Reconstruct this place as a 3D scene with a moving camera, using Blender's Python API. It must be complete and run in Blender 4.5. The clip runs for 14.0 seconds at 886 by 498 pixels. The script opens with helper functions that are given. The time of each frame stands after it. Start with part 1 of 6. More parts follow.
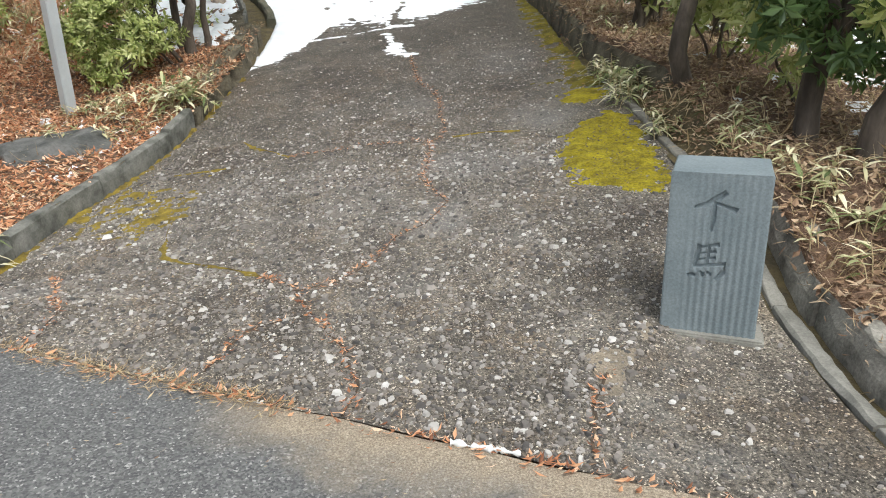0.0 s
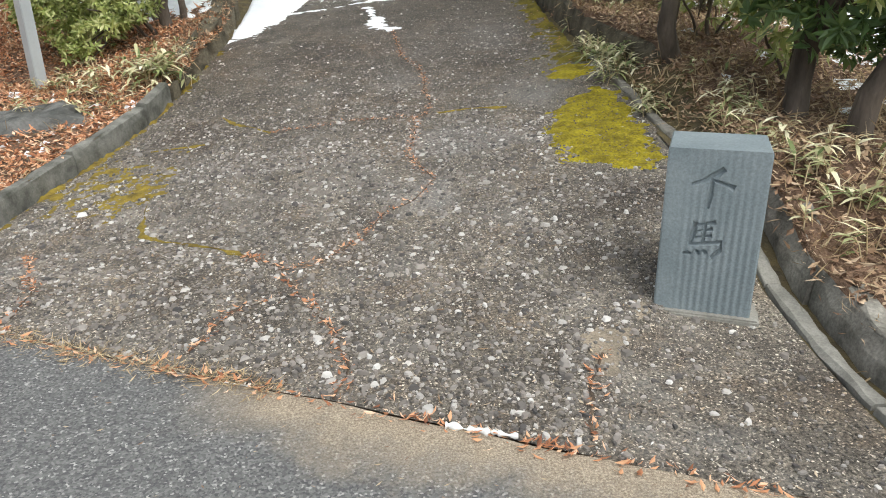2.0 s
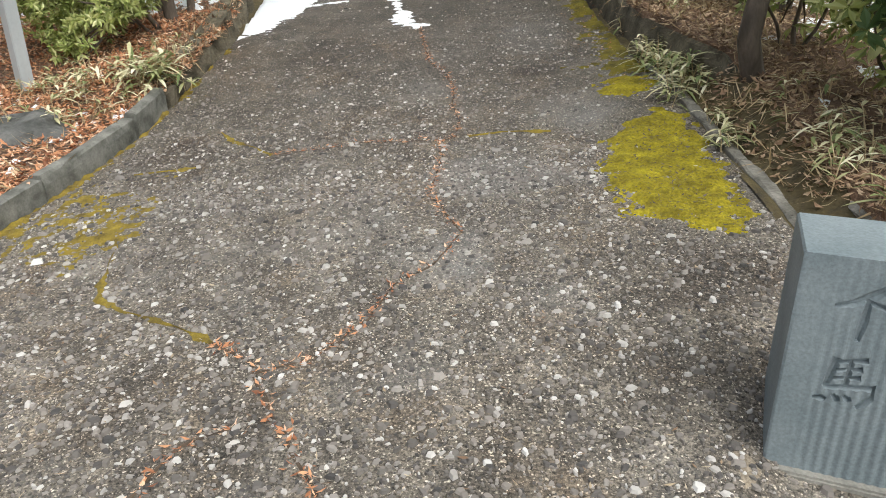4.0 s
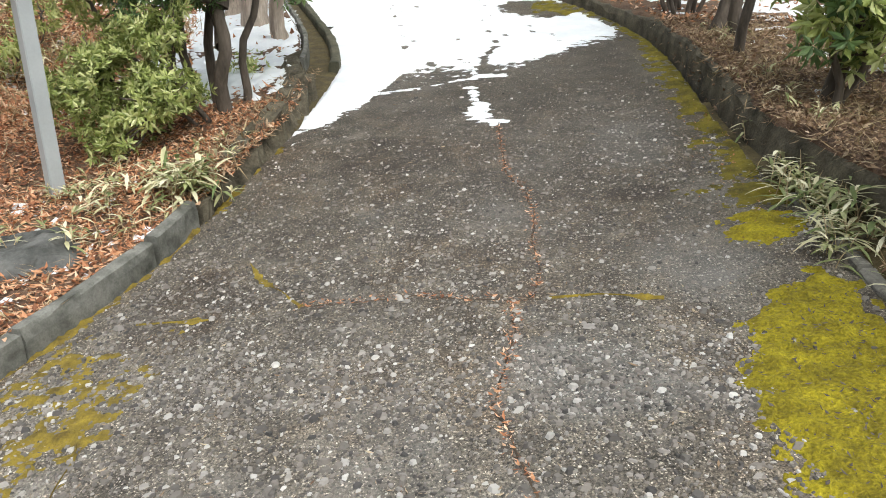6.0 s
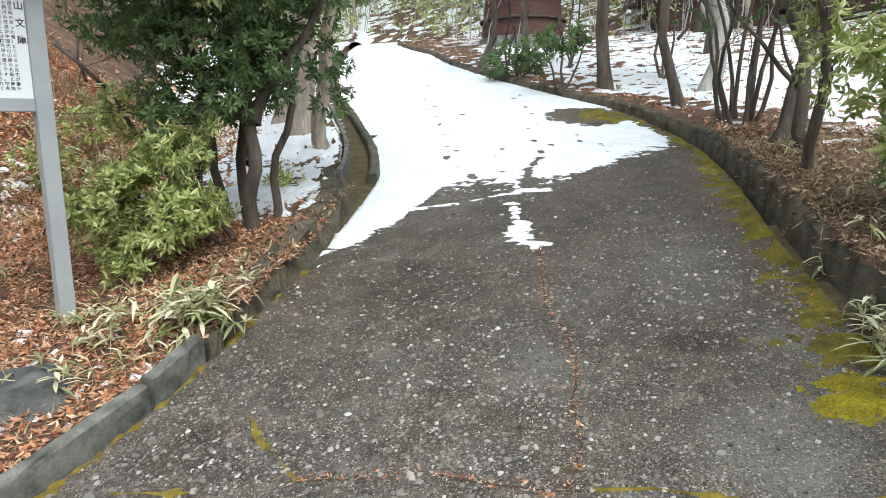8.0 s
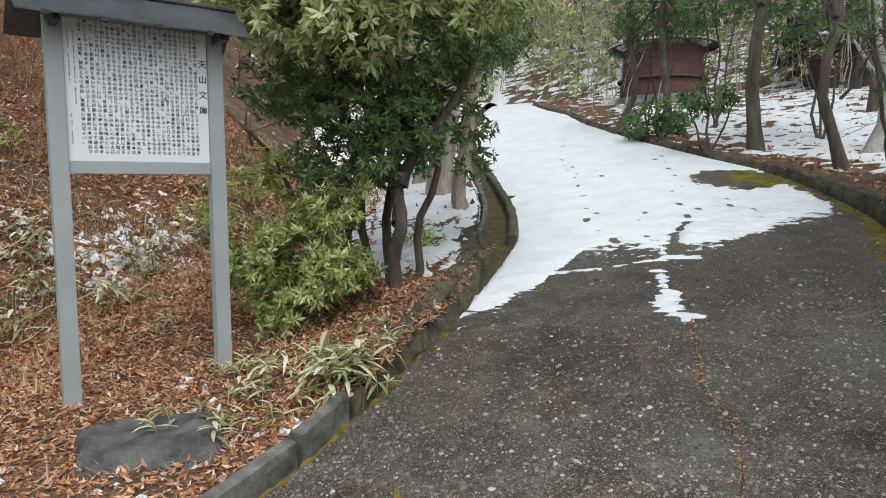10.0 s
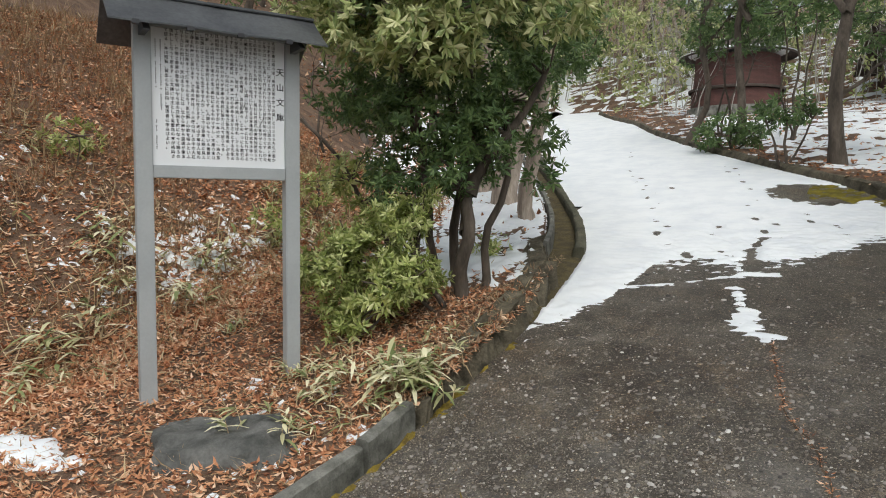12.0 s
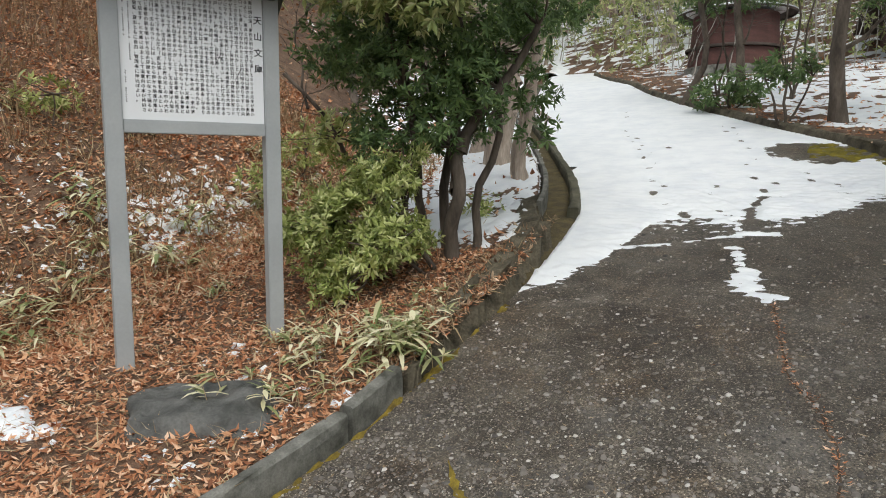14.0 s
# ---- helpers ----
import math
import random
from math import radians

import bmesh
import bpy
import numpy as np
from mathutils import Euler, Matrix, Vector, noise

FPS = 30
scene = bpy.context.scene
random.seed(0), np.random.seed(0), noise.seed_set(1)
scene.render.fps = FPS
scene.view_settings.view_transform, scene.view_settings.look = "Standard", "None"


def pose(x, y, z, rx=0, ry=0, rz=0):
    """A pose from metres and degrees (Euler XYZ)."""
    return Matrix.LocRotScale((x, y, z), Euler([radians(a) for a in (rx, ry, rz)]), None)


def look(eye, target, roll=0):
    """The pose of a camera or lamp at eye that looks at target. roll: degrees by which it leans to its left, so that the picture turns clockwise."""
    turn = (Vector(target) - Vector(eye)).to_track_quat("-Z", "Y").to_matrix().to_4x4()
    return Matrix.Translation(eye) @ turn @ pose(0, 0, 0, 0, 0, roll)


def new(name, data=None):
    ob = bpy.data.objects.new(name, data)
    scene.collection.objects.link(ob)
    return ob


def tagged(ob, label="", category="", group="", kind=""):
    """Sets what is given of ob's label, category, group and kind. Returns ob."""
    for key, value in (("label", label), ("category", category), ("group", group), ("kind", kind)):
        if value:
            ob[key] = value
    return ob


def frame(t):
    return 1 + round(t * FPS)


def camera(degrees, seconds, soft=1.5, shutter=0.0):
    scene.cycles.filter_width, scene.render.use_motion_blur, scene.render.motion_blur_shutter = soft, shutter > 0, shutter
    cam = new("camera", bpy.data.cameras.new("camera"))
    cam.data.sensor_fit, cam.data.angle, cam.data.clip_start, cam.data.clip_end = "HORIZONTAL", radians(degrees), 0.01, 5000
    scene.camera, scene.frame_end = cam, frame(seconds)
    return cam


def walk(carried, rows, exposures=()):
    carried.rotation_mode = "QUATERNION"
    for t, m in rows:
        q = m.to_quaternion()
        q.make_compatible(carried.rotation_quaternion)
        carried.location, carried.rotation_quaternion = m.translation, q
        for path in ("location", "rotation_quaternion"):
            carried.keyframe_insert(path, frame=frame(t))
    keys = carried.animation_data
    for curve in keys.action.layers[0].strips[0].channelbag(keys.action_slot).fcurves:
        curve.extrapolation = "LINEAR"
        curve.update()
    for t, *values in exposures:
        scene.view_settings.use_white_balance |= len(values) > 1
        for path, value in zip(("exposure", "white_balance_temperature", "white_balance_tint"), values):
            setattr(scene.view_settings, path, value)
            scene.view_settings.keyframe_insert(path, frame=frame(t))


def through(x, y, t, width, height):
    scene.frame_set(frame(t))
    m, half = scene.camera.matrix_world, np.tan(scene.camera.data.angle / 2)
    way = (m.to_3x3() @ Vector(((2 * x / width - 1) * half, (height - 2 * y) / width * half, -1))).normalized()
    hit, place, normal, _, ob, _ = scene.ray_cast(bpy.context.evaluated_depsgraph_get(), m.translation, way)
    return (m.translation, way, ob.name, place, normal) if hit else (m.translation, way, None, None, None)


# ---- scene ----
cam = camera(65.5, 14.0, soft=1.0)
PATH = [
    (0, (0.286, 0.128, 1.201), (0.15, 2.243, 0.479), -1.6),
    (0.5, (0.283, 0.133, 1.2), (0.162, 2.247, 0.465), -1.5),
    (1, (0.265, 0.151, 1.192), (0.17, 2.261, 0.448), -1.2),
    (1.5, (0.245, 0.164, 1.186), (0.177, 2.268, 0.423), -1.2),
    (2, (0.235, 0.19, 1.177), (0.168, 2.286, 0.388), -1.0),
    (2.2, (0.235, 0.228, 1.166), (0.166, 2.322, 0.372), -0.9),
    (4.3, (0.211, 1.167, 1.281), (0.027, 3.236, 0.44), -0.5),
    (4.5, (0.228, 1.273, 1.272), (0.024, 3.344, 0.442), -0.5),
    (5, (0.281, 1.57, 1.383), (0.015, 3.649, 0.592), -0.4),
    (5.5, (0.24, 1.826, 1.431), (-0.097, 3.913, 0.693), -0.6),
    (6, (0.152, 2.106, 1.511), (-0.265, 4.2, 0.832), -0.8),
    (6.5, (0.159, 2.395, 1.508), (-0.298, 4.502, 0.902), -1.0),
    (7, (0.178, 2.598, 1.602), (-0.315, 4.716, 1.066), -1.3),
    (7.2, (0.175, 2.619, 1.622), (-0.335, 4.74, 1.118), -1.2),
    (9.3, (0.108, 2.669, 1.691), (-0.703, 4.742, 1.44), -0.6),
    (9.5, (0.078, 2.673, 1.699), (-0.781, 4.729, 1.463), -0.5),
    (10, (0.035, 2.661, 1.712), (-0.944, 4.665, 1.508), -0.3),
    (10.5, (0.003, 2.658, 1.724), (-1.079, 4.611, 1.538), -0.1),
    (11, (-0.021, 2.653, 1.727), (-1.156, 4.576, 1.55), 0.2),
    (11.5, (-0.037, 2.654, 1.721), (-1.187, 4.568, 1.548), 0.6),
    (12, (-0.044, 2.658, 1.721), (-1.192, 4.573, 1.542), 0.8),
    (12.5, (-0.049, 2.653, 1.719), (-1.184, 4.576, 1.53), 1.0),
    (13, (-0.067, 2.658, 1.706), (-1.196, 4.581, 1.491), 0.9),
    (13.5, (-0.121, 2.688, 1.686), (-1.256, 4.603, 1.436), 0.7),
    (14, (-0.115, 2.847, 1.662), (-1.239, 4.762, 1.371), 0.6),
]
EXPOSURE = [(0, 0.5, 6300, 6), (4.5, 0.5, 6400, 6), (7.2, 0.55, 6200, 4), (9.4, 0.06, 5800, 3), (10.5, -0.12, 6300, 6), (14.0, -0.12, 6400, 6)]
walk(cam, [(t, look(eye, target, roll)) for t, eye, target, roll in PATH], EXPOSURE)

# ---- world and sun: an overcast winter day ----
world = bpy.data.worlds.new("sky")
world.use_nodes = True
scene.world = world
wn = world.node_tree
sky = wn.nodes.new("ShaderNodeTexSky")
sky.sky_type, sky.sun_disc = "NISHITA", False
sky.sun_elevation, sky.sun_rotation = radians(57), radians(142)
sky.dust_density, sky.ozone_density = 4.0, 0.6
grey = wn.nodes.new("ShaderNodeHueSaturation")  # cloud takes the blue out of the sky
grey.inputs["Saturation"].default_value = 0.4
wn.links.new(sky.outputs[0], grey.inputs["Color"])
wn.links.new(grey.outputs[0], wn.nodes["Background"].inputs[0])
wn.nodes["Background"].inputs[1].default_value = 0.15
sun = new("sun", bpy.data.lights.new("sun", "SUN"))
sun.data.energy, sun.data.angle, sun.data.color = 1.3, radians(75), (1.0, 0.97, 0.9)
sun.matrix_world = look((5.5, -7, 14), (0, 0, 0))


# ---- materials ----
def material(name, rough=0.8, metal=0.0):
    m = bpy.data.materials.new(name)
    m.use_nodes = True
    b = m.node_tree.nodes["Principled BSDF"]
    b.inputs["Roughness"].default_value, b.inputs["Metallic"].default_value = rough, metal
    return m, m.node_tree, b


def node(nt, kind, **inputs):
    n = nt.nodes.new("ShaderNode" + kind)
    for key, value in inputs.items():
        n.inputs[key].default_value = value
    return n


def coords(nt, scale=(1, 1, 1)):
    geo, mapping = node(nt, "NewGeometry"), node(nt, "Mapping")
    mapping.inputs["Scale"].default_value = scale
    nt.links.new(geo.outputs["Position"], mapping.inputs["Vector"])
    return mapping.outputs[0]


def noise_tex(nt, where, scale, detail=5.0, rough=0.6):
    n = node(nt, "TexNoise", Scale=scale, Detail=detail, Roughness=rough)
    nt.links.new(where, n.inputs["Vector"])
    return n.outputs["Fac"]


def ramp(nt, fac, stops):
    r = nt.nodes.new("ShaderNodeValToRGB")
    while len(r.color_ramp.elements) < len(stops):
        r.color_ramp.elements.new(0.5)
    for e, (p, c) in zip(r.color_ramp.elements, stops):
        e.position, e.color = p, (*c, 1) if len(c) == 3 else c
    nt.links.new(fac, r.inputs[0])
    return r.outputs[0]


def mix(nt, fac, a, b, mode="MIX"):
    m = nt.nodes.new("ShaderNodeMix")
    m.data_type, m.blend_type = "RGBA", mode
    for socket, v in ((m.inputs[0], fac), (m.inputs[6], a), (m.inputs[7], b)):
        if isinstance(v, (int, float)):
            socket.default_value = v
        elif isinstance(v, tuple):
            socket.default_value = (*v, 1)
        else:
            nt.links.new(v, socket)
    return m.outputs[2]


def bump(nt, bsdf, fac, strength, distance):
    b = node(nt, "Bump", Strength=strength, Distance=distance)
    nt.links.new(fac, b.inputs["Height"])
    nt.links.new(b.outputs[0], bsdf.inputs["Normal"])
    return b


def mottled(name, low, high, scale=6.0, fine=60.0, rough=0.8, rise=0.3, deep=0.01, metal=0.0, stretch=(1, 1, 1), spread=0.2, speck=0.35):
    """A surface whose colour goes between two tones at a broad and a fine scale."""
    m, nt, b = material(name, rough, metal)
    where = coords(nt, stretch)
    broad, grain = noise_tex(nt, where, scale), noise_tex(nt, where, fine, 3.0)
    tone = ramp(nt, broad, ((0.5 - spread, low), (0.5 + spread, high)))
    nt.links.new(mix(nt, speck, tone, ramp(nt, grain, ((0.3, (0.25,) * 3), (0.7, (0.8,) * 3))), "OVERLAY"), b.inputs["Base Color"])
    bump(nt, b, grain, rise, deep)
    return m


def varied(name, tones, rough=0.6, through=0.0, broad=0.0):
    """For loose pieces of one mesh: each island takes a tone of its own."""
    m, nt, b = material(name, rough)
    geo = node(nt, "NewGeometry")
    n = len(tones) - 1
    tone = ramp(nt, geo.outputs["Random Per Island"], tuple((i / n, c) for i, c in enumerate(tones)))
    if broad:
        where = coords(nt)
        tone = mix(nt, broad, tone, ramp(nt, noise_tex(nt, where, 2.2, 3.0), ((0.35, (0.3,) * 3), (0.65, (0.75,) * 3))), "OVERLAY")
    nt.links.new(tone, b.inputs["Base Color"])
    if through:
        t, s = nt.nodes.new("ShaderNodeBsdfTranslucent"), nt.nodes.new("ShaderNodeMixShader")
        nt.links.new(tone, t.inputs["Color"])
        s.inputs[0].default_value = through
        out = nt.nodes["Material Output"]
        nt.links.new(b.outputs[0], s.inputs[1])
        nt.links.new(t.outputs[0], s.inputs[2])
        nt.links.new(s.outputs[0], out.inputs["Surface"])
    return m


def drive_concrete():
    """Old concrete worn down to its gravel: grey cement, pale and dark stones, damp and pale stretches."""
    m, nt, b = material("worn_concrete", 0.75)
    where = coords(nt)
    wob = node(nt, "VectorMath")
    wob.operation = "ADD"
    nz = node(nt, "TexNoise", Scale=35.0, Detail=2.0)
    nt.links.new(where, nz.inputs["Vector"])
    sc = node(nt, "VectorMath")
    sc.operation = "SCALE"
    sc.inputs["Scale"].default_value = 0.03
    nt.links.new(nz.outputs["Color"], sc.inputs[0])
    nt.links.new(where, wob.inputs[0])
    nt.links.new(sc.outputs[0], wob.inputs[1])
    cells = node(nt, "TexVoronoi", Scale=55.0)
    nt.links.new(wob.outputs[0], cells.inputs["Vector"])
    tiny = node(nt, "TexVoronoi", Scale=120.0)
    nt.links.new(wob.outputs[0], tiny.inputs["Vector"])
    sep = node(nt, "SeparateColor")
    nt.links.new(cells.outputs["Color"], sep.inputs[0])
    sep2 = node(nt, "SeparateColor")
    nt.links.new(tiny.outputs["Color"], sep2.inputs[0])
    broad, mid = noise_tex(nt, where, 0.9, 4.0), noise_tex(nt, where, 5.0, 5.0, 0.65)
    cement = ramp(nt, mid, ((0.3, (0.055, 0.051, 0.046)), (0.52, (0.125, 0.115, 0.103)), (0.72, (0.26, 0.245, 0.22))))
    stones = ramp(nt, sep.outputs[0], ((0.0, (0.08, 0.08, 0.085)), (0.4, (0.17, 0.155, 0.145)), (0.75, (0.33, 0.315, 0.29)), (1.0, (0.62, 0.6, 0.56))))
    grit = ramp(nt, sep2.outputs[1], ((0.0, (0.06, 0.058, 0.055)), (0.5, (0.17, 0.155, 0.14)), (0.85, (0.42, 0.4, 0.37)), (1.0, (0.7, 0.68, 0.64))))
    round_ = ramp(nt, cells.outputs["Distance"], ((0.3, (1, 1, 1)), (0.42, (0, 0, 0))))
    round2 = ramp(nt, tiny.outputs["Distance"], ((0.3, (1, 1, 1)), (0.45, (0, 0, 0))))
    tone = mix(nt, round2, cement, grit)
    keep = ramp(nt, sep.outputs[2], ((0.45, (0, 0, 0)), (0.5, (1, 1, 1))))
    tone = mix(nt, mix(nt, 1.0, round_, keep, "MULTIPLY"), tone, stones)
    speck = noise_tex(nt, where, 95.0, 3.0, 0.8)
    tone = mix(nt, 0.95, tone, ramp(nt, speck, ((0.36, (0.12,) * 3), (0.5, (0.48,) * 3), (0.66, (0.95,) * 3))), "OVERLAY")
    stain = noise_tex(nt, where, 2.3, 6.0, 0.7)
    tone = mix(nt, ramp(nt, stain, ((0.5, (0, 0, 0)), (0.68, (0.55,) * 3))), tone, mix(nt, 1.0, tone, (1.0, 0.8, 0.6), "MULTIPLY"))
    tone = mix(nt, 0.45, tone, ramp(nt, broad, ((0.32, (0.3,) * 3), (0.68, (0.72,) * 3))), "OVERLAY")
    tone = mix(nt, 1.0, tone, (1.0, 0.93, 0.83), "MULTIPLY")
    # pale worn lichen stretches and dark algae
    worn = noise_tex(nt, where, 1.7, 6.0, 0.7)
    tone = mix(nt, ramp(nt, worn, ((0.52, (0, 0, 0)), (0.7, (0.55,) * 3))), tone, mix(nt, 0.55, tone, (0.36, 0.35, 0.33)))
    tone = mix(nt, ramp(nt, worn, ((0.32, (0.6,) * 3), (0.46, (0, 0, 0)))), tone, mix(nt, 1.0, tone, (0.55, 0.52, 0.5), "MULTIPLY"))
    # patches with ragged edges: darker by the stone and the kerb, paler beside the moss

    def patch(x, y, rx, ry):
        at = node(nt, "Mapping")
        at.vector_type = "TEXTURE"
        at.inputs["Location"].default_value = (x, y, 0)
        at.inputs["Scale"].default_value = (rx, ry, 30)
        nt.links.new(where, at.inputs["Vector"])
        far = node(nt, "VectorMath")
        far.operation = "LENGTH"
        nt.links.new(at.outputs[0], far.inputs[0])
        rag = node(nt, "Math")
        rag.operation = "MULTIPLY_ADD"
        nt.links.new(mid, rag.inputs[0])
        rag.inputs[1].default_value = 0.9
        nt.links.new(far.outputs["Value"], rag.inputs[2])
        return ramp(nt, rag.outputs[0], ((0.75, (0.75,) * 3), (1.35, (0, 0, 0))))

    for x, y, rx, ry in ((1.0, 3.3, 0.6, 0.55), (-1.75, 4.9, 0.75, 1.1), (0.55, 6.1, 0.5, 0.35), (-1.2, 6.9, 0.9, 0.9)):
        tone = mix(nt, patch(x, y, rx, ry), tone, mix(nt, 1.0, tone, (0.6, 0.56, 0.54), "MULTIPLY"))
    for x, y, rx, ry in ((0.7, 5.3, 0.6, 0.7), (0.05, 3.6, 0.35, 0.5), (0.5, 7.0, 0.6, 1.3), (0.2, 4.4, 0.9, 0.6), (-1.9, 3.0, 0.4, 0.3)):
        tone = mix(nt, patch(x, y, rx, ry), tone, mix(nt, 0.27, tone, (0.4, 0.4, 0.39)))
    # damp from the melting snow, its colour deepened to offset the brighter exposure: darker and smoother concrete with
    # an uneven edge
    sepxyz = node(nt, "SeparateXYZ")
    nt.links.new(where, sepxyz.inputs[0])
    add = node(nt, "Math")
    add.operation = "MULTIPLY_ADD"
    nt.links.new(broad, add.inputs[0])
    add.inputs[1].default_value = 3.0
    nt.links.new(sepxyz.outputs["Y"], add.inputs[2])
    rng_ = node(nt, "MapRange")
    rng_.inputs[1].default_value, rng_.inputs[2].default_value = 6.0, 8.0
    nt.links.new(add.outputs[0], rng_.inputs[0])
    damp = rng_.outputs[0]
    tone = mix(nt, damp, tone, mix(nt, 1.0, tone, (0.62, 0.6, 0.58), "MULTIPLY"))
    nt.links.new(tone, b.inputs["Base Color"])
    nt.links.new(ramp(nt, damp, ((0.0, (0.75,) * 3), (1.0, (0.52,) * 3))), b.inputs["Roughness"])
    h = node(nt, "Math")
    h.operation = "ADD"
    nt.links.new(round_, h.inputs[0])
    nt.links.new(mid, h.inputs[1])
    bump(nt, b, h.outputs[0], 1.0, 0.009)
    return m


def asphalt_material():
    m, nt, b = material("asphalt", 0.85)
    where = coords(nt)
    cells = node(nt, "TexVoronoi", Scale=150.0)
    nt.links.new(where, cells.inputs["Vector"])
    sep = node(nt, "SeparateColor")
    nt.links.new(cells.outputs["Color"], sep.inputs[0])
    grain = ramp(nt, sep.outputs[0], ((0.0, (0.065, 0.066, 0.067)), (0.6, (0.135, 0.134, 0.131)), (0.92, (0.185, 0.183, 0.178)), (1.0, (0.38, 0.37, 0.35))))
    broad = noise_tex(nt, where, 1.6, 5.0)
    tone = mix(nt, 0.4, grain, ramp(nt, broad, ((0.3, (0.35,) * 3), (0.7, (0.65,) * 3))), "OVERLAY")
    # sand washed down to the seam, thinning out over the asphalt
    sep = node(nt, "SeparateXYZ")
    nt.links.new(where, sep.inputs[0])

    def plus(x, k, y):
        m_ = node(nt, "Math")
        m_.operation = "MULTIPLY_ADD"
        nt.links.new(x, m_.inputs[0])
        m_.inputs[1].default_value = k
        if isinstance(y, float):
            m_.inputs[2].default_value = y
        else:
            nt.links.new(y, m_.inputs[2])
        return m_.outputs[0]

    def between(x, lo, hi):
        r_ = node(nt, "MapRange")
        r_.inputs[1].default_value, r_.inputs[2].default_value = lo, hi
        nt.links.new(x, r_.inputs[0])
        return r_.outputs[0]

    seam_side = plus(sep.outputs["X"], 0.311, sep.outputs["Y"])
    wash = plus(noise_tex(nt, where, 4.0, 6.0, 0.7), 0.45, seam_side)
    across = plus(noise_tex(nt, where, 2.5, 3.0), 0.6, sep.outputs["X"])
    both = node(nt, "Math")
    both.operation = "MULTIPLY"
    nt.links.new(between(wash, 1.84, 2.08), both.inputs[0])
    nt.links.new(between(across, -0.45, 0.0), both.inputs[1])
    fine = noise_tex(nt, where, 160.0, 3.0, 0.8)
    sand = ramp(nt, fine, ((0.35, (0.16, 0.125, 0.09)), (0.55, (0.34, 0.28, 0.205)), (0.7, (0.55, 0.47, 0.37))))
    tone = mix(nt, both.outputs[0], tone, sand)
    nt.links.new(tone, b.inputs["Base Color"])
    bump(nt, b, cells.outputs["Distance"], 0.5, 0.004)
    return m


def snow_material():
    m, nt, b = material("snow", 0.55)
    where = coords(nt)
    nt.links.new(ramp(nt, noise_tex(nt, where, 3.0, 6.0), ((0.3, (0.74, 0.77, 0.81)), (0.6, (0.85, 0.87, 0.89)))), b.inputs["Base Color"])
    bump(nt, b, noise_tex(nt, where, 45.0, 4.0), 0.35, 0.01)
    return m


M_DRIVE, M_ASPHALT, M_SNOW = drive_concrete(), asphalt_material(), snow_material()
M_SOIL = mottled("leafy_soil", (0.075, 0.045, 0.03), (0.22, 0.135, 0.085), 3.0, 70.0, 0.95, 0.8, 0.03)
M_KERB = mottled("kerb_concrete", (0.045, 0.046, 0.036), (0.24, 0.235, 0.21), 7.0, 90.0, 0.85, 0.4, 0.006)
M_WALL = mottled("wall_concrete", (0.085, 0.08, 0.066), (0.32, 0.3, 0.26), 6.0, 70.0, 0.9, 0.6, 0.008, speck=0.5)
M_DARKKERB = mottled("mossy_wet_concrete", (0.03, 0.034, 0.018), (0.14, 0.125, 0.085), 4.0, 60.0, 0.8, 0.5, 0.012)
M_GAPMOSS = mottled("mossy_soil", (0.05, 0.04, 0.024), (0.13, 0.1, 0.04), 8.0, 70.0, 0.95, 0.8, 0.012)
M_BROWNWALL = mottled("brown_stained_concrete", (0.03, 0.026, 0.016), (0.17, 0.145, 0.1), 5.0, 60.0, 0.85, 0.7, 0.014, speck=0.6)
M_PLINTH = mottled("plinth_concrete", (0.17, 0.165, 0.145), (0.33, 0.315, 0.28), 7.0, 110.0, 0.9, 0.4, 0.004)
M_MOSS = mottled("moss", (0.17, 0.135, 0.006), (0.47, 0.385, 0.014), 9.0, 75.0, 0.95, 1.0, 0.03, speck=0.7)
M_SAND = mottled("washed_sand", (0.12, 0.1, 0.077), (0.3, 0.25, 0.185), 6.0, 130.0, 0.95, 0.7, 0.004, speck=0.8)
M_MOSSDRY = mottled("dry_moss", (0.1, 0.07, 0.015), (0.32, 0.235, 0.026), 14.0, 120.0, 0.95, 0.9, 0.01)
M_STONE = mottled("blue_grey_stone", (0.145, 0.18, 0.195), (0.225, 0.262, 0.278), 4.0, 120.0, 0.6, 0.15, 0.002)
M_ROCK = mottled("dark_rock", (0.04, 0.042, 0.038), (0.15, 0.148, 0.14), 6.0, 60.0, 0.8, 0.6, 0.01)
M_POST = mottled("grey_paint", (0.33, 0.35, 0.36), (0.43, 0.45, 0.46), 3.0, 60.0, 0.5, 0.03, 0.001, spread=0.3, speck=0.06)
M_PANEL = mottled("white_panel", (0.8, 0.82, 0.85), (0.86, 0.88, 0.9), 2.0, 40.0, 0.35, 0.02, 0.001, spread=0.3, speck=0.03)
M_INK = mottled("black_ink", (0.02, 0.02, 0.025), (0.04, 0.04, 0.045), 10.0, 50.0, 0.5, 0.0, 0.001)
M_ROOF = mottled("dark_sheet_metal", (0.05, 0.053, 0.058), (0.12, 0.125, 0.13), 2.5, 40.0, 0.45, 0.08, 0.002, 0.4)
M_BARK = mottled("bark", (0.045, 0.035, 0.026), (0.15, 0.12, 0.095), 9.0, 50.0, 0.9, 0.7, 0.012, stretch=(1, 1, 0.25))
M_PALEBARK = mottled("pale_bark", (0.2, 0.155, 0.12), (0.48, 0.4, 0.33), 10.0, 60.0, 0.9, 0.7, 0.012, stretch=(1, 1, 0.18))
M_WHITEBARK = mottled("whitish_bark", (0.26, 0.25, 0.22), (0.5, 0.48, 0.44), 8.0, 60.0, 0.9, 0.4, 0.008, stretch=(1, 1, 0.4))
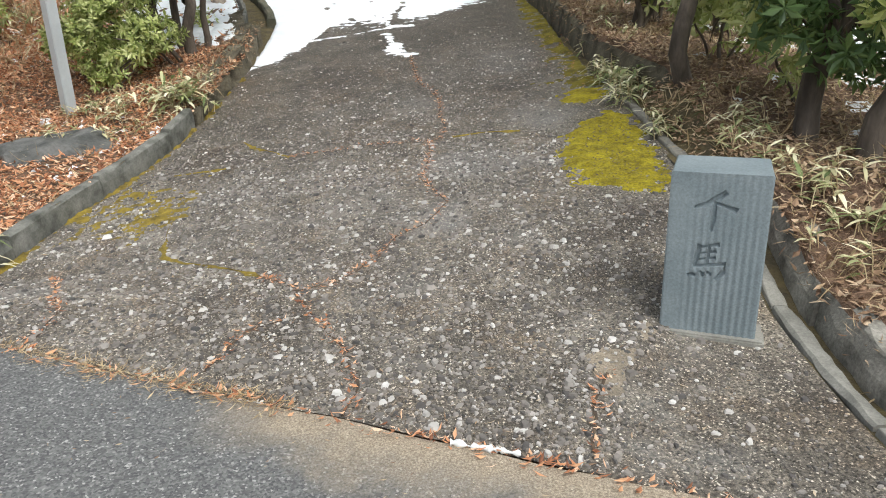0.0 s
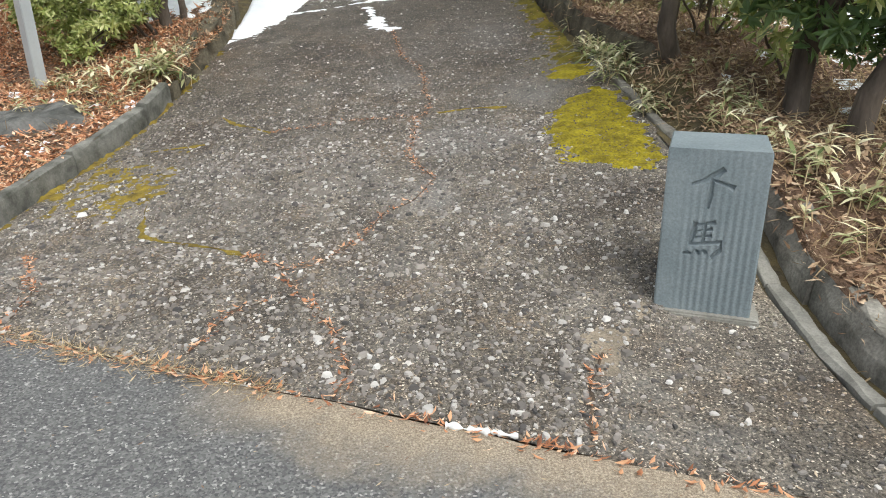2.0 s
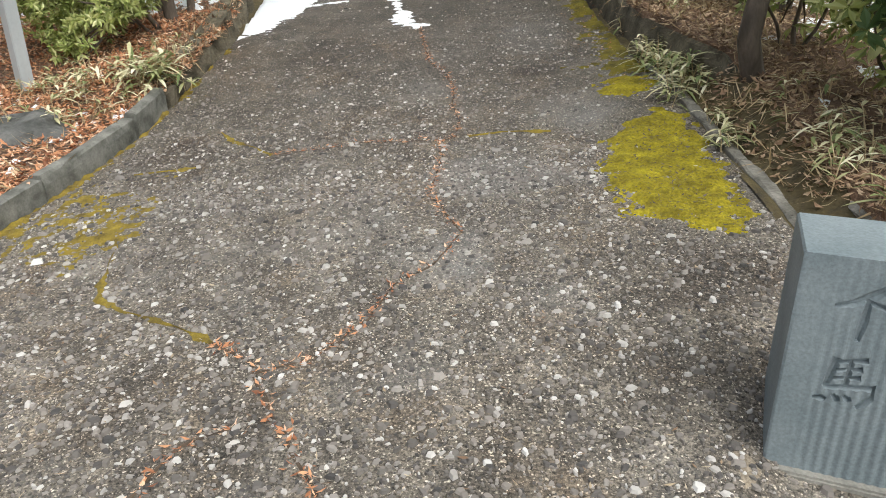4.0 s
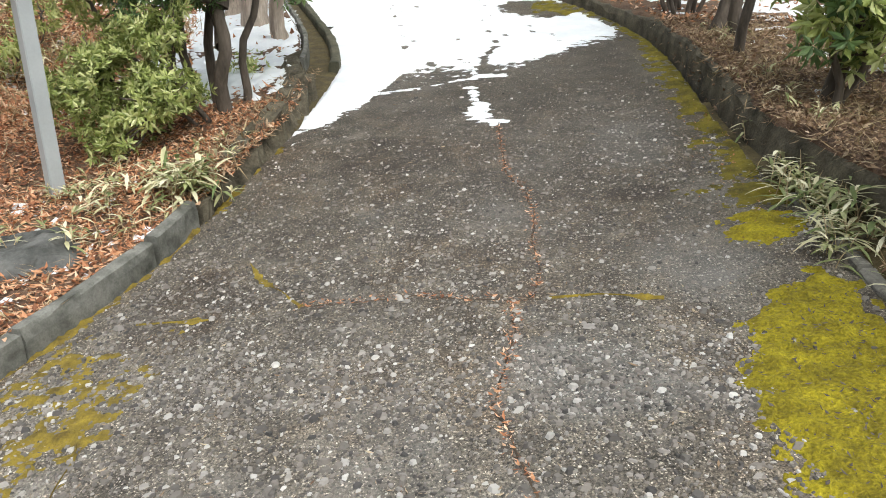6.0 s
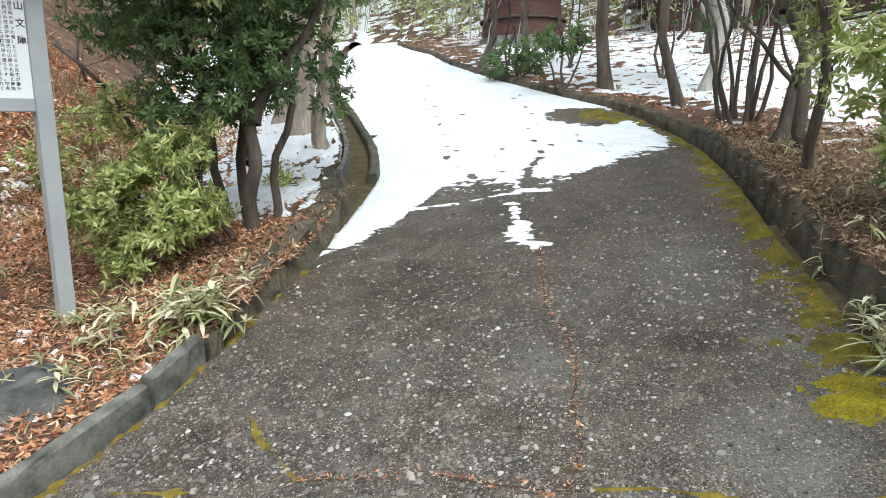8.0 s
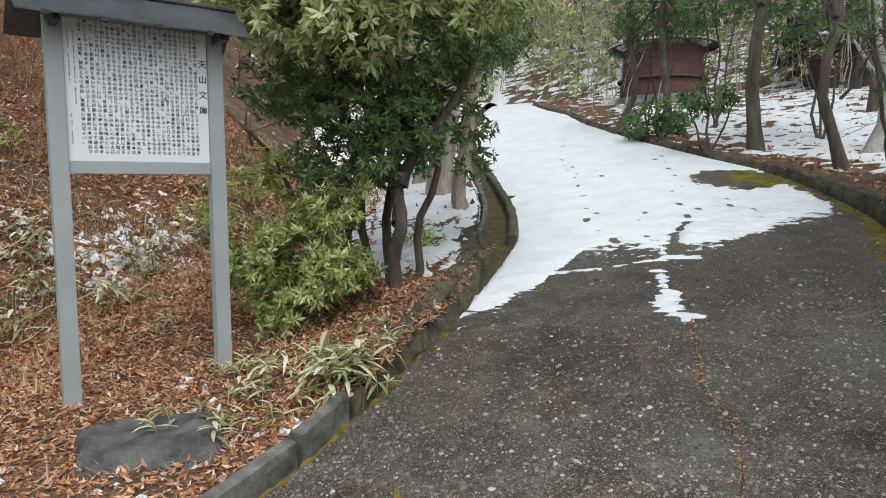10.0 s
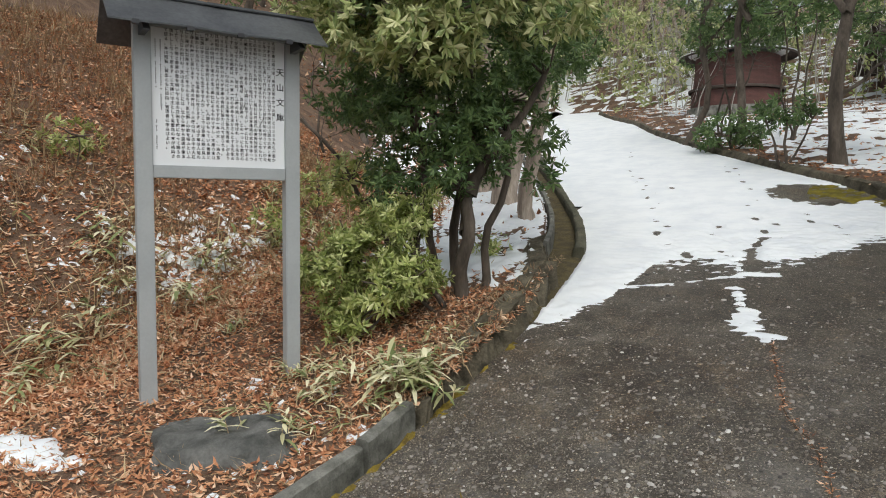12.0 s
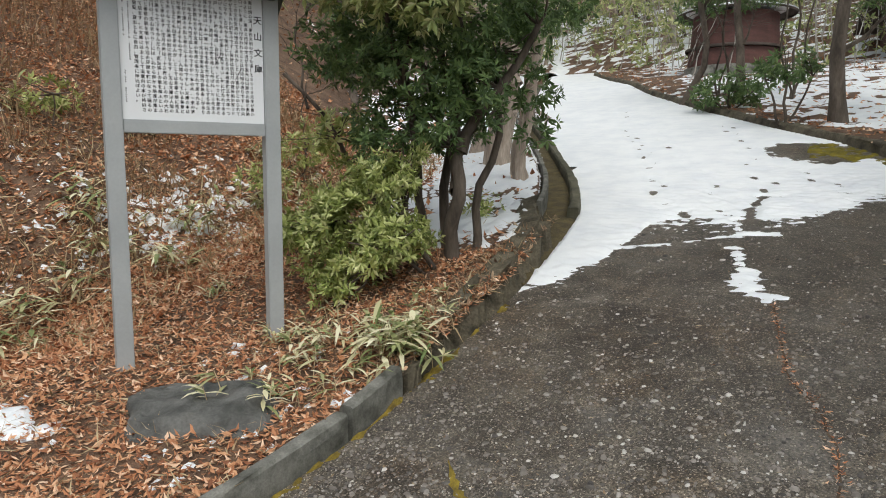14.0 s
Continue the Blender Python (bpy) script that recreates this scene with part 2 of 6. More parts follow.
M_LEAF = varied("evergreen_leaf", ((0.15, 0.19, 0.05), (0.3, 0.36, 0.1), (0.47, 0.51, 0.18), (0.66, 0.67, 0.34)), 0.4, 0.3, 0.3)
M_LEAFDARK = varied("dark_evergreen_leaf", ((0.065, 0.11, 0.04), (0.115, 0.19, 0.062), (0.2, 0.285, 0.1)), 0.42, 0.33, 0.3)
M_LEAFPALE = varied("pale_evergreen_leaf", ((0.16, 0.22, 0.07), (0.38, 0.43, 0.16), (0.66, 0.64, 0.36)), 0.45, 0.25, 0.3)
M_FALLEN = varied("fallen_leaves", ((0.2, 0.08, 0.042), (0.41, 0.17, 0.08), (0.55, 0.255, 0.125), (0.66, 0.37, 0.205), (0.86, 0.63, 0.45)), 0.8, 0.1)
M_BROWNLEAF = varied("dull_brown_leaves", ((0.13, 0.078, 0.05), (0.27, 0.165, 0.1), (0.4, 0.27, 0.165), (0.55, 0.42, 0.29)), 0.85, 0.1)
M_SCRAP = varied("dry_scraps", ((0.16, 0.09, 0.055), (0.3, 0.2, 0.12), (0.42, 0.33, 0.22), (0.55, 0.46, 0.33)), 0.85)
M_STRAW = varied("dry_grass", ((0.24, 0.165, 0.085), (0.43, 0.32, 0.18), (0.6, 0.49, 0.31)), 0.8, 0.1)
M_BRACKEN = varied("reddish_dry_grass", ((0.2, 0.115, 0.065), (0.36, 0.24, 0.14), (0.5, 0.38, 0.24)), 0.85, 0.1)
M_SASA = varied("bamboo_grass_leaf", ((0.13, 0.18, 0.06), (0.3, 0.34, 0.14), (0.58, 0.55, 0.32), (0.74, 0.69, 0.45), (0.85, 0.81, 0.6)), 0.6, 0.2)
M_PEBBLE = varied("gravel_stones", ((0.055, 0.052, 0.05), (0.1, 0.09, 0.083), (0.14, 0.126, 0.114), (0.17, 0.152, 0.136), (0.2, 0.178, 0.158), (0.23, 0.205, 0.182), (0.27, 0.245, 0.22), (0.35, 0.325, 0.3), (0.6, 0.58, 0.55)), 0.7, 0.0, 0.5)
M_TWIG = varied("thin_twigs", ((0.07, 0.055, 0.045), (0.16, 0.13, 0.105)), 0.9)
M_REDWALL = mottled("dark_red_boards", (0.07, 0.034, 0.03), (0.14, 0.062, 0.053), 2.0, 30.0, 0.8, 0.3, 0.01, stretch=(1, 1, 4))
M_THATCH = mottled("dark_roof", (0.05, 0.04, 0.035), (0.12, 0.095, 0.08), 3.0, 40.0, 0.9, 0.5, 0.02)


# ---- small tools ----
def link(name, me, mat, parent=None, label="", smooth=False):
    ob = new(name, me)
    me.materials.append(mat)
    if smooth:
        me.polygons.foreach_set("use_smooth", [True] * len(me.polygons))
    if parent:
        ob.parent = parent
    if label:
        ob["label"] = label
    return ob


def part(name, bm, mat, parent=None, label="", smooth=False):
    me = bpy.data.meshes.new(name)
    bm.to_mesh(me)
    bm.free()
    return link(name, me, mat, parent, label, smooth)


def from_arrays(name, verts, faces, mat, parent=None, label="", smooth=False):
    me = bpy.data.meshes.new(name)
    me.from_pydata([tuple(v) for v in np.asarray(verts).tolist()] if len(verts) else [], [], np.asarray(faces).tolist() if isinstance(faces, np.ndarray) else faces)
    return link(name, me, mat, parent, label, smooth)


def base(name, x, y, z, turn=0.0):
    e = new(name)
    e.matrix_world = pose(x, y, z, 0, 0, turn)
    return e


def box(bm, x0, x1, y0, y1, z0, z1, bevel=0.0):
    made = bmesh.ops.create_cube(bm, size=1.0)["verts"]
    for v in made:
        v.co = Vector(((x0 + x1) / 2 + v.co.x * (x1 - x0), (y0 + y1) / 2 + v.co.y * (y1 - y0), (z0 + z1) / 2 + v.co.z * (z1 - z0)))
    if bevel:
        bmesh.ops.bevel(bm, geom=list({e for v in made for e in v.link_edges}), offset=bevel, segments=2, affect="EDGES")
    return made


def fbm(x, y, scale=1.0, octaves=3, seed=0.0):
    """Smooth noise over arrays, about -1 to 1."""
    x, y = np.asarray(x, float), np.asarray(y, float)
    out = np.zeros(np.broadcast(x, y).shape)
    amp = 1.0
    for k in range(octaves):
        f = scale * 2.03**k
        flat = [noise.noise((a * f + seed, b * f - seed, seed * 1.7 + k * 9.1)) for a, b in zip(np.ravel(x + 0 * y), np.ravel(y + 0 * x))]
        out += amp * np.reshape(flat, out.shape)
        amp *= 0.5
    return out


class Tubes:
    """Collects tapered tubes along paths."""

    def __init__(self):
        self.v, self.f = [], []

    def add(self, path, radii, sides=6):
        path = [Vector(p) for p in path]
        start = len(self.v)
        for i, p in enumerate(path):
            way = (path[min(i + 1, len(path) - 1)] - path[max(i - 1, 0)]).normalized()
            a = way.orthogonal().normalized() if i == 0 else (a - way * a.dot(way)).normalized()
            b = way.cross(a)
            for k in range(sides):
                t = 2 * math.pi * k / sides
                self.v.append(p + (a * math.cos(t) + b * math.sin(t)) * radii[i])
        for i in range(len(path) - 1):
            for k in range(sides):
                q, r = start + i * sides, (k + 1) % sides
                self.f.append((q + k, q + r, q + sides + r, q + sides + k))
        self.f.append(tuple(start + (len(path) - 1) * sides + k for k in range(sides)))

    def make(self, name, mat, parent=None, label=""):
        return from_arrays(name, self.v, self.f, mat, parent, label, True)


def leaf_arrays(pos, way, side, length, width, droop=0.15, fold=0.12):
    """Pointed leaves, four triangles each, from base points, directions and side vectors."""
    pos, way, side = (np.asarray(a, float) for a in (pos, way, side))
    way = way / np.linalg.norm(way, axis=1, keepdims=True)
    side = side - way * (side * way).sum(1, keepdims=True)
    side /= np.linalg.norm(side, axis=1, keepdims=True) + 1e-9
    up = np.cross(side, way)
    L, W = np.broadcast_to(length, len(pos))[:, None], np.broadcast_to(width, len(pos))[:, None]
    mid = pos + way * L * 0.5
    v = np.stack([pos, mid - side * W / 2 + up * W * fold, mid - up * W * fold * 0.3, mid + side * W / 2 + up * W * fold, pos + way * L - up * L * droop], 1)
    f = np.array([(0, 2, 1), (0, 3, 2), (1, 2, 4), (2, 3, 4)])
    faces = (np.arange(len(pos))[:, None, None] * 5 + f).reshape(-1, 3)
    return v.reshape(-1, 3), faces


def blade_arrays(pos, way, length, width, bend):
    """Long narrow leaves in three stretches, bending over under their weight."""
    pos, way = np.asarray(pos, float), np.asarray(way, float)
    n = len(pos)
    way = way / np.linalg.norm(way, axis=1, keepdims=True)
    side = np.cross(way, (0, 0, 1.0)) + 1e-6
    side /= np.linalg.norm(side, axis=1, keepdims=True)
    rows = []
    for k, w in enumerate((0.35, 1.0, 0.8, 0.04)):
        s = k / 3
        p = pos + way * (length * s)[:, None]
        p[:, 2] -= bend * length * s * s
        rows += [p - side * (width * w / 2)[:, None], p + side * (width * w / 2)[:, None]]
    v = np.stack(rows, 1)
    f = np.array([(0, 1, 3, 2), (2, 3, 5, 4), (4, 5, 7, 6)])
    return v.reshape(-1, 3), (np.arange(n)[:, None, None] * 8 + f).reshape(-1, 4)


# ---- the lie of the land ----
GY = np.array([-5.6, 1.12, 1.904, 2.576, 3.472, 4.704, 6.16, 7.392, 9.352, 11.536, 12.544, 15.008, 19.264, 20.832, 28.0, 40.0])
GZ = np.array([-0.056, -0.022, 0.0, 0.056, 0.168, 0.325, 0.571, 0.795, 1.154, 1.568, 1.792, 2.24, 3.192, 3.584, 4.816, 6.3])
CY = np.array([1.344, 2.688, 3.36, 5.6, 6.272, 7.504, 8.96, 13.44])
CC = np.array([0.0, 0.01, 0.1, 0.11, 0.085, 0.045, 0.02, 0.0])
LEFT_Y = np.array([-40, 2.4, 3.4, 4.2, 5.1, 6.0, 7.5, 8.5, 9.4, 10.3, 11.1, 12.65, 15.1, 18.5, 27.0, 34.0, 90.0])
LEFT_X = np.array([-2.4, -2.4, -2.36, -2.37, -2.25, -2.2, -2.15, -2.25, -2.38, -2.72, -3.1, -3.95, -5.3, -6.8, -9.7, -12.0, -12.0])
RIGHT_Y = np.array([-40, 1.6, 2.8, 3.9, 5.1, 6.0, 7.4, 9.2, 10.5, 11.6, 13.1, 14.1, 15.0, 16.7, 19.2, 23.1, 27.0, 34.0, 90.0])
RIGHT_X = np.array([1.43, 1.43, 1.4, 1.38, 1.32, 1.22, 1.12, 1.03, 0.85, 0.52, -0.2, -0.87, -1.45, -2.7, -4.3, -6.45, -8.3, -9.8, -9.8])


def smooth_interp(y, ys, xs):
    return (np.interp(y - 0.25, ys, xs) + np.interp(y, ys, xs) + np.interp(y + 0.25, ys, xs)) / 3


def front_slab(x, y):
    """1 on the lower, smoother slab round the carved stone, 0 elsewhere."""
    edge = np.interp(y, [1.4, 1.83, 2.24, 2.5, 2.9], [0.56, 0.6, 0.7, 0.9, 0.98])
    return np.clip((x - edge) / 0.12, 0, 1) * np.clip((3.0 - y) / 0.3, 0, 1)


def drive_z(x, y):
    return -0.03 * front_slab(x, y) * np.clip((y - 1.5) / 0.7, 0, 1) + (np.interp(y - 0.15, GY, GZ) + np.interp(y + 0.15, GY, GZ)) / 2 + np.interp(y, CY, CC) * np.clip(x, -2.6, 1.6)


def left_x(y):
    return smooth_interp(y, LEFT_Y, LEFT_X)


def right_x(y):
    return smooth_interp(y, RIGHT_Y, RIGHT_X)


def seam_y(x):
    """The line where the asphalt meets the drive."""
    return np.interp(x, [-30, -2.4, -1.59, -0.92, -0.37, 0.19, 0.56, 0.79, 1.5, 30], [2.6, 2.58, 2.41, 2.2, 2.04, 1.86, 1.74, 1.67, 1.45, 0.6])


def wall_gap(y):
    """How far the kerb wall on the right stands back from the drive's rim."""
    return np.interp(y, [1.0, 2.8, 3.6, 4.4, 5.5, 6.0, 6.6, 7.2], [0.08, 0.095, 0.16, 0.25, 0.3, 0.2, 0.07, 0.04])


def bank_lift(y):
    """How far the earth left of the drive stands above it."""
    return np.interp(y, [2, 3, 6, 7, 8.5, 12, 20], [0.05, 0.1, 0.1, 0.13, 0.2, 0.16, 0.12])


def ground_z(x, y):
    """Height of the earth on both sides of the drive."""
    x, y = np.asarray(x, float), np.asarray(y, float)
    xl, xr = left_x(y), right_x(y)
    dl, dr = np.maximum(xl - x, 0), np.maximum(x - xr, 0)
    z = drive_z(np.clip(x, xl, xr), y)
    foot = np.interp(y, [2, 5, 8, 12, 18, 30], [3.0, 2.9, 3.1, 3.3, 3.0, 3.0])
    over = np.maximum(dl - foot, 0)
    hill = 13 * np.tanh((over * over / (over + 0.9)) * 0.72 / 13)
    left = bank_lift(y) * np.exp(-dl * 0.5) + hill + 0.02 * np.minimum(dl, 3)
    left = left - 0.085 * np.exp(-(((dl - 1.4) / 0.6) ** 2) - ((y - 6.4) / 0.5) ** 2) + 0.06 * np.exp(-(((dl - 1.7) / 0.7) ** 2) - ((y - 5.4) / 0.5) ** 2)
    fall = np.interp(y, [1, 8, 13], [0.2, 0.2, 0.0])
    right = np.interp(y, [1, 3, 4.3, 5.4, 8, 13, 20], [0.14, 0.16, 0.1, 0.21, 0.27, 0.09, 0.06]) - fall * np.maximum(dr - 1.3, 0) * np.exp(-dr / 18) + 0.05 * np.maximum(dr - 20, 0) ** 0.8
    far = 0.33 * np.maximum(y - 27 + 0.25 * x, 0) ** 0.95
    right = right * np.clip((dr - 0.09) / np.maximum(wall_gap(y) - 0.05, 0.03), 0, 1)
    z = z + np.where(x < xl, left, np.where(x > xr, right, 0)) + np.minimum(far, 16)
    behind = np.clip((2.4 - y) / 0.5, 0, 1)
    return z * (1 - behind) + behind * np.minimum(z, -0.06)


def bumps(x, y):
    return 0.035 * fbm(x, y, 1.3, 3, 3.0)


# ---- ground: one sheet, lowered under the drive and the road ----
rows_y = np.concatenate([np.linspace(-45, -6, 10), np.linspace(-5, 1, 8), np.arange(1.3, 14, 0.12), np.arange(14, 30, 0.4), np.linspace(31, 120, 30)])
off = np.concatenate([[0.0, 0.05, 0.12, 0.2], np.arange(0.32, 4, 0.16), np.arange(4.2, 14, 0.45), np.array([15, 17, 20, 24, 29, 36, 45, 60, 90])])
verts = []
for y in rows_y:
    xl, xr = float(left_x(y)) - float(np.interp(y, [5.9, 6.1, 7.6, 8.4, 9.3], [0.08, 0.2, 0.2, 0.25, 0.48])), float(right_x(y)) + 0.1 + float(wall_gap(y)) - 0.03
    xs = np.concatenate([(xl - off)[::-1], [xl + 0.02, xl + 0.6, (xl + xr) / 2, xr - 0.6, xr - 0.02], xr + off])
    zs = ground_z(xs, np.full_like(xs, y)) + bumps(xs, np.full_like(xs, y))
    n = len(off)
    if y < 29:
        zs[n : n + 5] = drive_z(xs[n : n + 5], y) - 0.14
    verts += list(zip(xs, np.full_like(xs, y), zs))
cols = 2 * len(off) + 5
faces = [(r * cols + c, r * cols + c + 1, (r + 1) * cols + c + 1, (r + 1) * cols + c) for r in range(len(rows_y) - 1) for c in range(cols - 1)]
ground = from_arrays("ground", verts, faces, M_SOIL, smooth=True)
tagged(ground, "brown woodland earth under fallen leaves", "ground", kind="structure")

# the asphalt road
xs = np.concatenate([np.linspace(-30, -4, 14), np.arange(-3.5, 3.5, 0.1), np.linspace(4, 30, 14)])
verts, faces = [], []
for x in xs:
    edge = float(seam_y(x)) + 0.012 * float(fbm(x, 0.0, 9.0, 2, 5.0))
    for y in (-7.0, -3.0, 0.0, 1.0, edge - 0.15, edge):
        verts.append((x, y, float(drive_z(0.0, y)) - 0.002))
    verts.append((x, edge, -0.12))
faces = [(a * 7 + k, (a + 1) * 7 + k, (a + 1) * 7 + k + 1, a * 7 + k + 1) for a in range(len(xs) - 1) for k in range(6)]
road = tagged(from_arrays("road", verts, faces, M_ASPHALT), "dark grey asphalt road with fine grit", "road", kind="structure")

# the concrete drive
verts, cols = [], 41
start_rows = 26
ys_far = np.concatenate([np.arange(2.7, 14, 0.12), np.arange(14.3, 29, 0.4)])
for r in range(start_rows + len(ys_far)):
    for c in range(cols):
        s = c / (cols - 1)
        if r < start_rows:
            y2 = 2.7
            x = float(left_x(2.6)) * (1 - s) + float(right_x(2.2)) * s
            y1 = float(seam_y(x)) + 0.012 * float(fbm(x, 0.0, 9.0, 2, 5.0)) + 0.006
            y = y1 + (y2 - y1) * r / start_rows
            xl, xr = float(left_x(y)), float(right_x(y))
            x = xl * (1 - s) + xr * s
        else:
            y = ys_far[r - start_rows]
            xl, xr = float(left_x(y)), float(right_x(y))
            x = xl * (1 - s) + xr * s
        verts.append((x, y, float(drive_z(x, y)) + 0.006 * float(fbm(x, y, 1.5, 3, 2.0))))
R = start_rows + len(ys_far)
faces = [(r * cols + c, r * cols + c + 1, (r + 1) * cols + c + 1, (r + 1) * cols + c) for r in range(R - 1) for c in range(cols - 1)]
drive = tagged(from_arrays("pavement", verts, faces, M_DRIVE, smooth=True), "sloping drive of worn concrete with exposed gravel", "driveway", kind="structure")


def surf(x, y):
    return float(drive_z(x, y)) + 0.006 * float(fbm(x, y, 1.5, 3, 2.0))


def earth(x, y):
    return float(ground_z(x, y)) + float(bumps(x, y))


# ---- kerbs ----
def strip(name, ys, xin, width, top, bottom, mat, lean=0.0, rough=0.012, seed=1.0, parent=None, sign=-1):
    """A run of kerb: inner line xin(y), going outwards by width; rounded, uneven top edges."""
    prof = [(0.0, 0.0), (0.0, 0.82), (0.07, 0.96), (0.2, 1.0), (0.8, 1.0), (0.95, 0.95), (1.0, 0.8), (1.0, 0.0)]
    v, f = [], []
    for i, y in enumerate(ys):
        x0, z0, z1, w = float(xin(y)), bottom(y), top(y), width
        for k, (a, b) in enumerate(prof):
            j = rough * (noise.noise((y * 4 + seed, k * 1.3, seed)) + 0.6 * noise.noise((y * 15 + seed, k * 2.3, seed)))
            v.append((x0 + sign * (a * w + lean * b) + j, y, z0 + (z1 - z0) * b + (j if b > 0.5 else 0)))
    n = len(prof)
    f = [(i * n + k, i * n + k + 1, (i + 1) * n + k + 1, (i + 1) * n + k) for i in range(len(ys) - 1) for k in range(n - 1)]
    f += [tuple(range(n)), tuple((len(ys) - 1) * n + k for k in reversed(range(n)))]
    return from_arrays(name, v, f, mat, parent, smooth=False)


left_kerb = tagged(base("kerb_left", -2.3, 4.5, 0.2), "grey concrete kerb along the leafy bank, cracked at a joint", "kerb", kind="structure")
for a, b, h in ((2.75, 3.66, 0.12), (3.67, 4.58, 0.135), (4.59, 5.52, 0.145), (5.56, 5.98, 0.16)):
    k = strip("kerb_block", np.linspace(a, b, 12), left_x, 0.095, lambda y: surf(left_x(y), y) + h, lambda y: surf(left_x(y), y) - 0.2, M_KERB, 0.01, 0.01, a)
    k.parent, k.matrix_parent_inverse = left_kerb, left_kerb.matrix_world.inverted()
mossy_edge = tagged(strip("low_bank_wall", np.arange(6.02, 9.25, 0.03), lambda y: float(left_x(y)) - float(np.interp(y, [7.6, 8.4, 9.3], [0.0, 0.06, 0.36])), 0.2, lambda y: surf(left_x(y), y) + float(np.interp(y, [6, 6.6, 7.5, 8.6, 9.3], [0.07, 0.11, 0.19, 0.22, 0.19])), lambda y: surf(left_x(y), y) - 0.2, M_BROWNWALL, 0.1, 0.13, 4.0), "low dark mossy stone edge of the bank", "wall", kind="structure")
ys_g = np.concatenate([np.arange(9.3, 14, 0.12), np.arange(14.2, 22, 0.5)])
gutter = tagged(base("gutter", -2.6, 9.5, 1.1), "curved concrete drain channel beside the snowy drive", "gutter", kind="structure")
for name, piece in (
    ("drive_side_wall", strip("drive_side_wall", ys_g, lambda y: left_x(y), 0.12, lambda y: surf(left_x(y), y) + 0.1, lambda y: surf(left_x(y), y) - 0.25, M_DARKKERB, 0.0, 0.015, 6.0)),
    ("bank_side_wall", strip("bank_side_wall", np.concatenate([np.arange(9.2, 14, 0.12), np.arange(14.2, 22, 0.5)]), lambda y: left_x(y) - 0.37, 0.07, lambda y: surf(left_x(y), y) + 0.18, lambda y: surf(left_x(y), y) - 0.25, M_KERB, 0.0, 0.012, 7.0)),
    ("channel_floor", strip("channel_floor", np.concatenate([np.arange(7.6, 14, 0.12), np.arange(14.2, 22, 0.5)]), lambda y: left_x(y) + 0.01, 0.48, lambda y: surf(left_x(y), y) - 0.004, lambda y: surf(left_x(y), y) - 0.2, M_GAPMOSS, 0.0, 0.01, 8.0)),
):
    piece.parent, piece.matrix_parent_inverse = gutter, gutter.matrix_world.inverted()
right_kerb = tagged(base("kerb_right", 1.3, 6.0, 0.7), "dark weathered concrete kerb wall holding back the shrubs", "kerb", kind="structure")


def wall_x(y):
    return float(right_x(y)) + float(wall_gap(y))


cuts = [0.9, 2.6, 3.75, 5.4, 7.1, 8.9, 10.7, 12.5, 15.5, 19.0, 23.0, 27.5]
for a, b in zip(cuts, cuts[1:]):
    k = strip("kerb_block", np.linspace(a, b - 0.012, 14), wall_x, 0.12 if a < 10 else 0.11, lambda y: surf(float(right_x(y)), y) + float(np.interp(y, [1, 3, 3.7, 4.3, 5.0, 5.5, 8, 13, 20], [0.13, 0.145, 0.1, 0.05, 0.12, 0.19, 0.25, 0.1, 0.08])), lambda y: surf(float(right_x(y)), y) - 0.25, M_WALL if a < 3 else M_BROWNWALL, 0.05, 0.03, a, sign=1)
    k.parent, k.matrix_parent_inverse = right_kerb, right_kerb.matrix_world.inverted()
rim = tagged(base("kerb_rim", 1.4, 3.0, 0.05), "pale broken concrete rim beside a mossy gap", "kerb", kind="structure")
for a, b in ((0.9, 1.95), (1.965, 2.7), (2.71, 3.4), (3.415, 4.3), (4.32, 5.1), (5.13, 5.95)):
    k = strip("rim_piece", np.linspace(a, b, 16), lambda y: float(right_x(y)) + 0.012, 0.07, lambda y: surf(float(right_x(y)), y) + 0.016 + 0.012 * noise.noise((y * 3.0, a, 0)), lambda y: surf(float(right_x(y)), y) - 0.2, M_PLINTH if a < 2.8 else M_WALL, 0.0, 0.01, a + 9.0, sign=1)
    k.parent, k.matrix_parent_inverse = rim, rim.matrix_world.inverted()
gap_floor = []
for y in np.arange(0.9, 8.0, 0.06):
    for c in range(7):
        x = float(right_x(y)) - 0.03 + (float(wall_gap(y)) + 0.1) * c / 6
        buried = float(np.interp(y, [3.4, 3.8, 5.2, 5.6], [0, 1, 1, 0]))
        low = surf(float(right_x(y)), y) - 0.012 + 0.016 * noise.noise((x * 9, y * 5, 3.0))
        gap_floor.append((x, float(y), low * (1 - buried) + buried * (earth(x, y) - 0.012)))
rows = len(gap_floor) // 7
gap_soil = tagged(from_arrays("gap_soil", gap_floor, [(r * 7 + c, r * 7 + c + 1, r * 7 + c + 8, r * 7 + c + 7) for r in range(rows - 1) for c in range(6)], M_GAPMOSS, smooth=True), "damp mossy soil between the rim and the kerb wall", "soil", kind="structure")


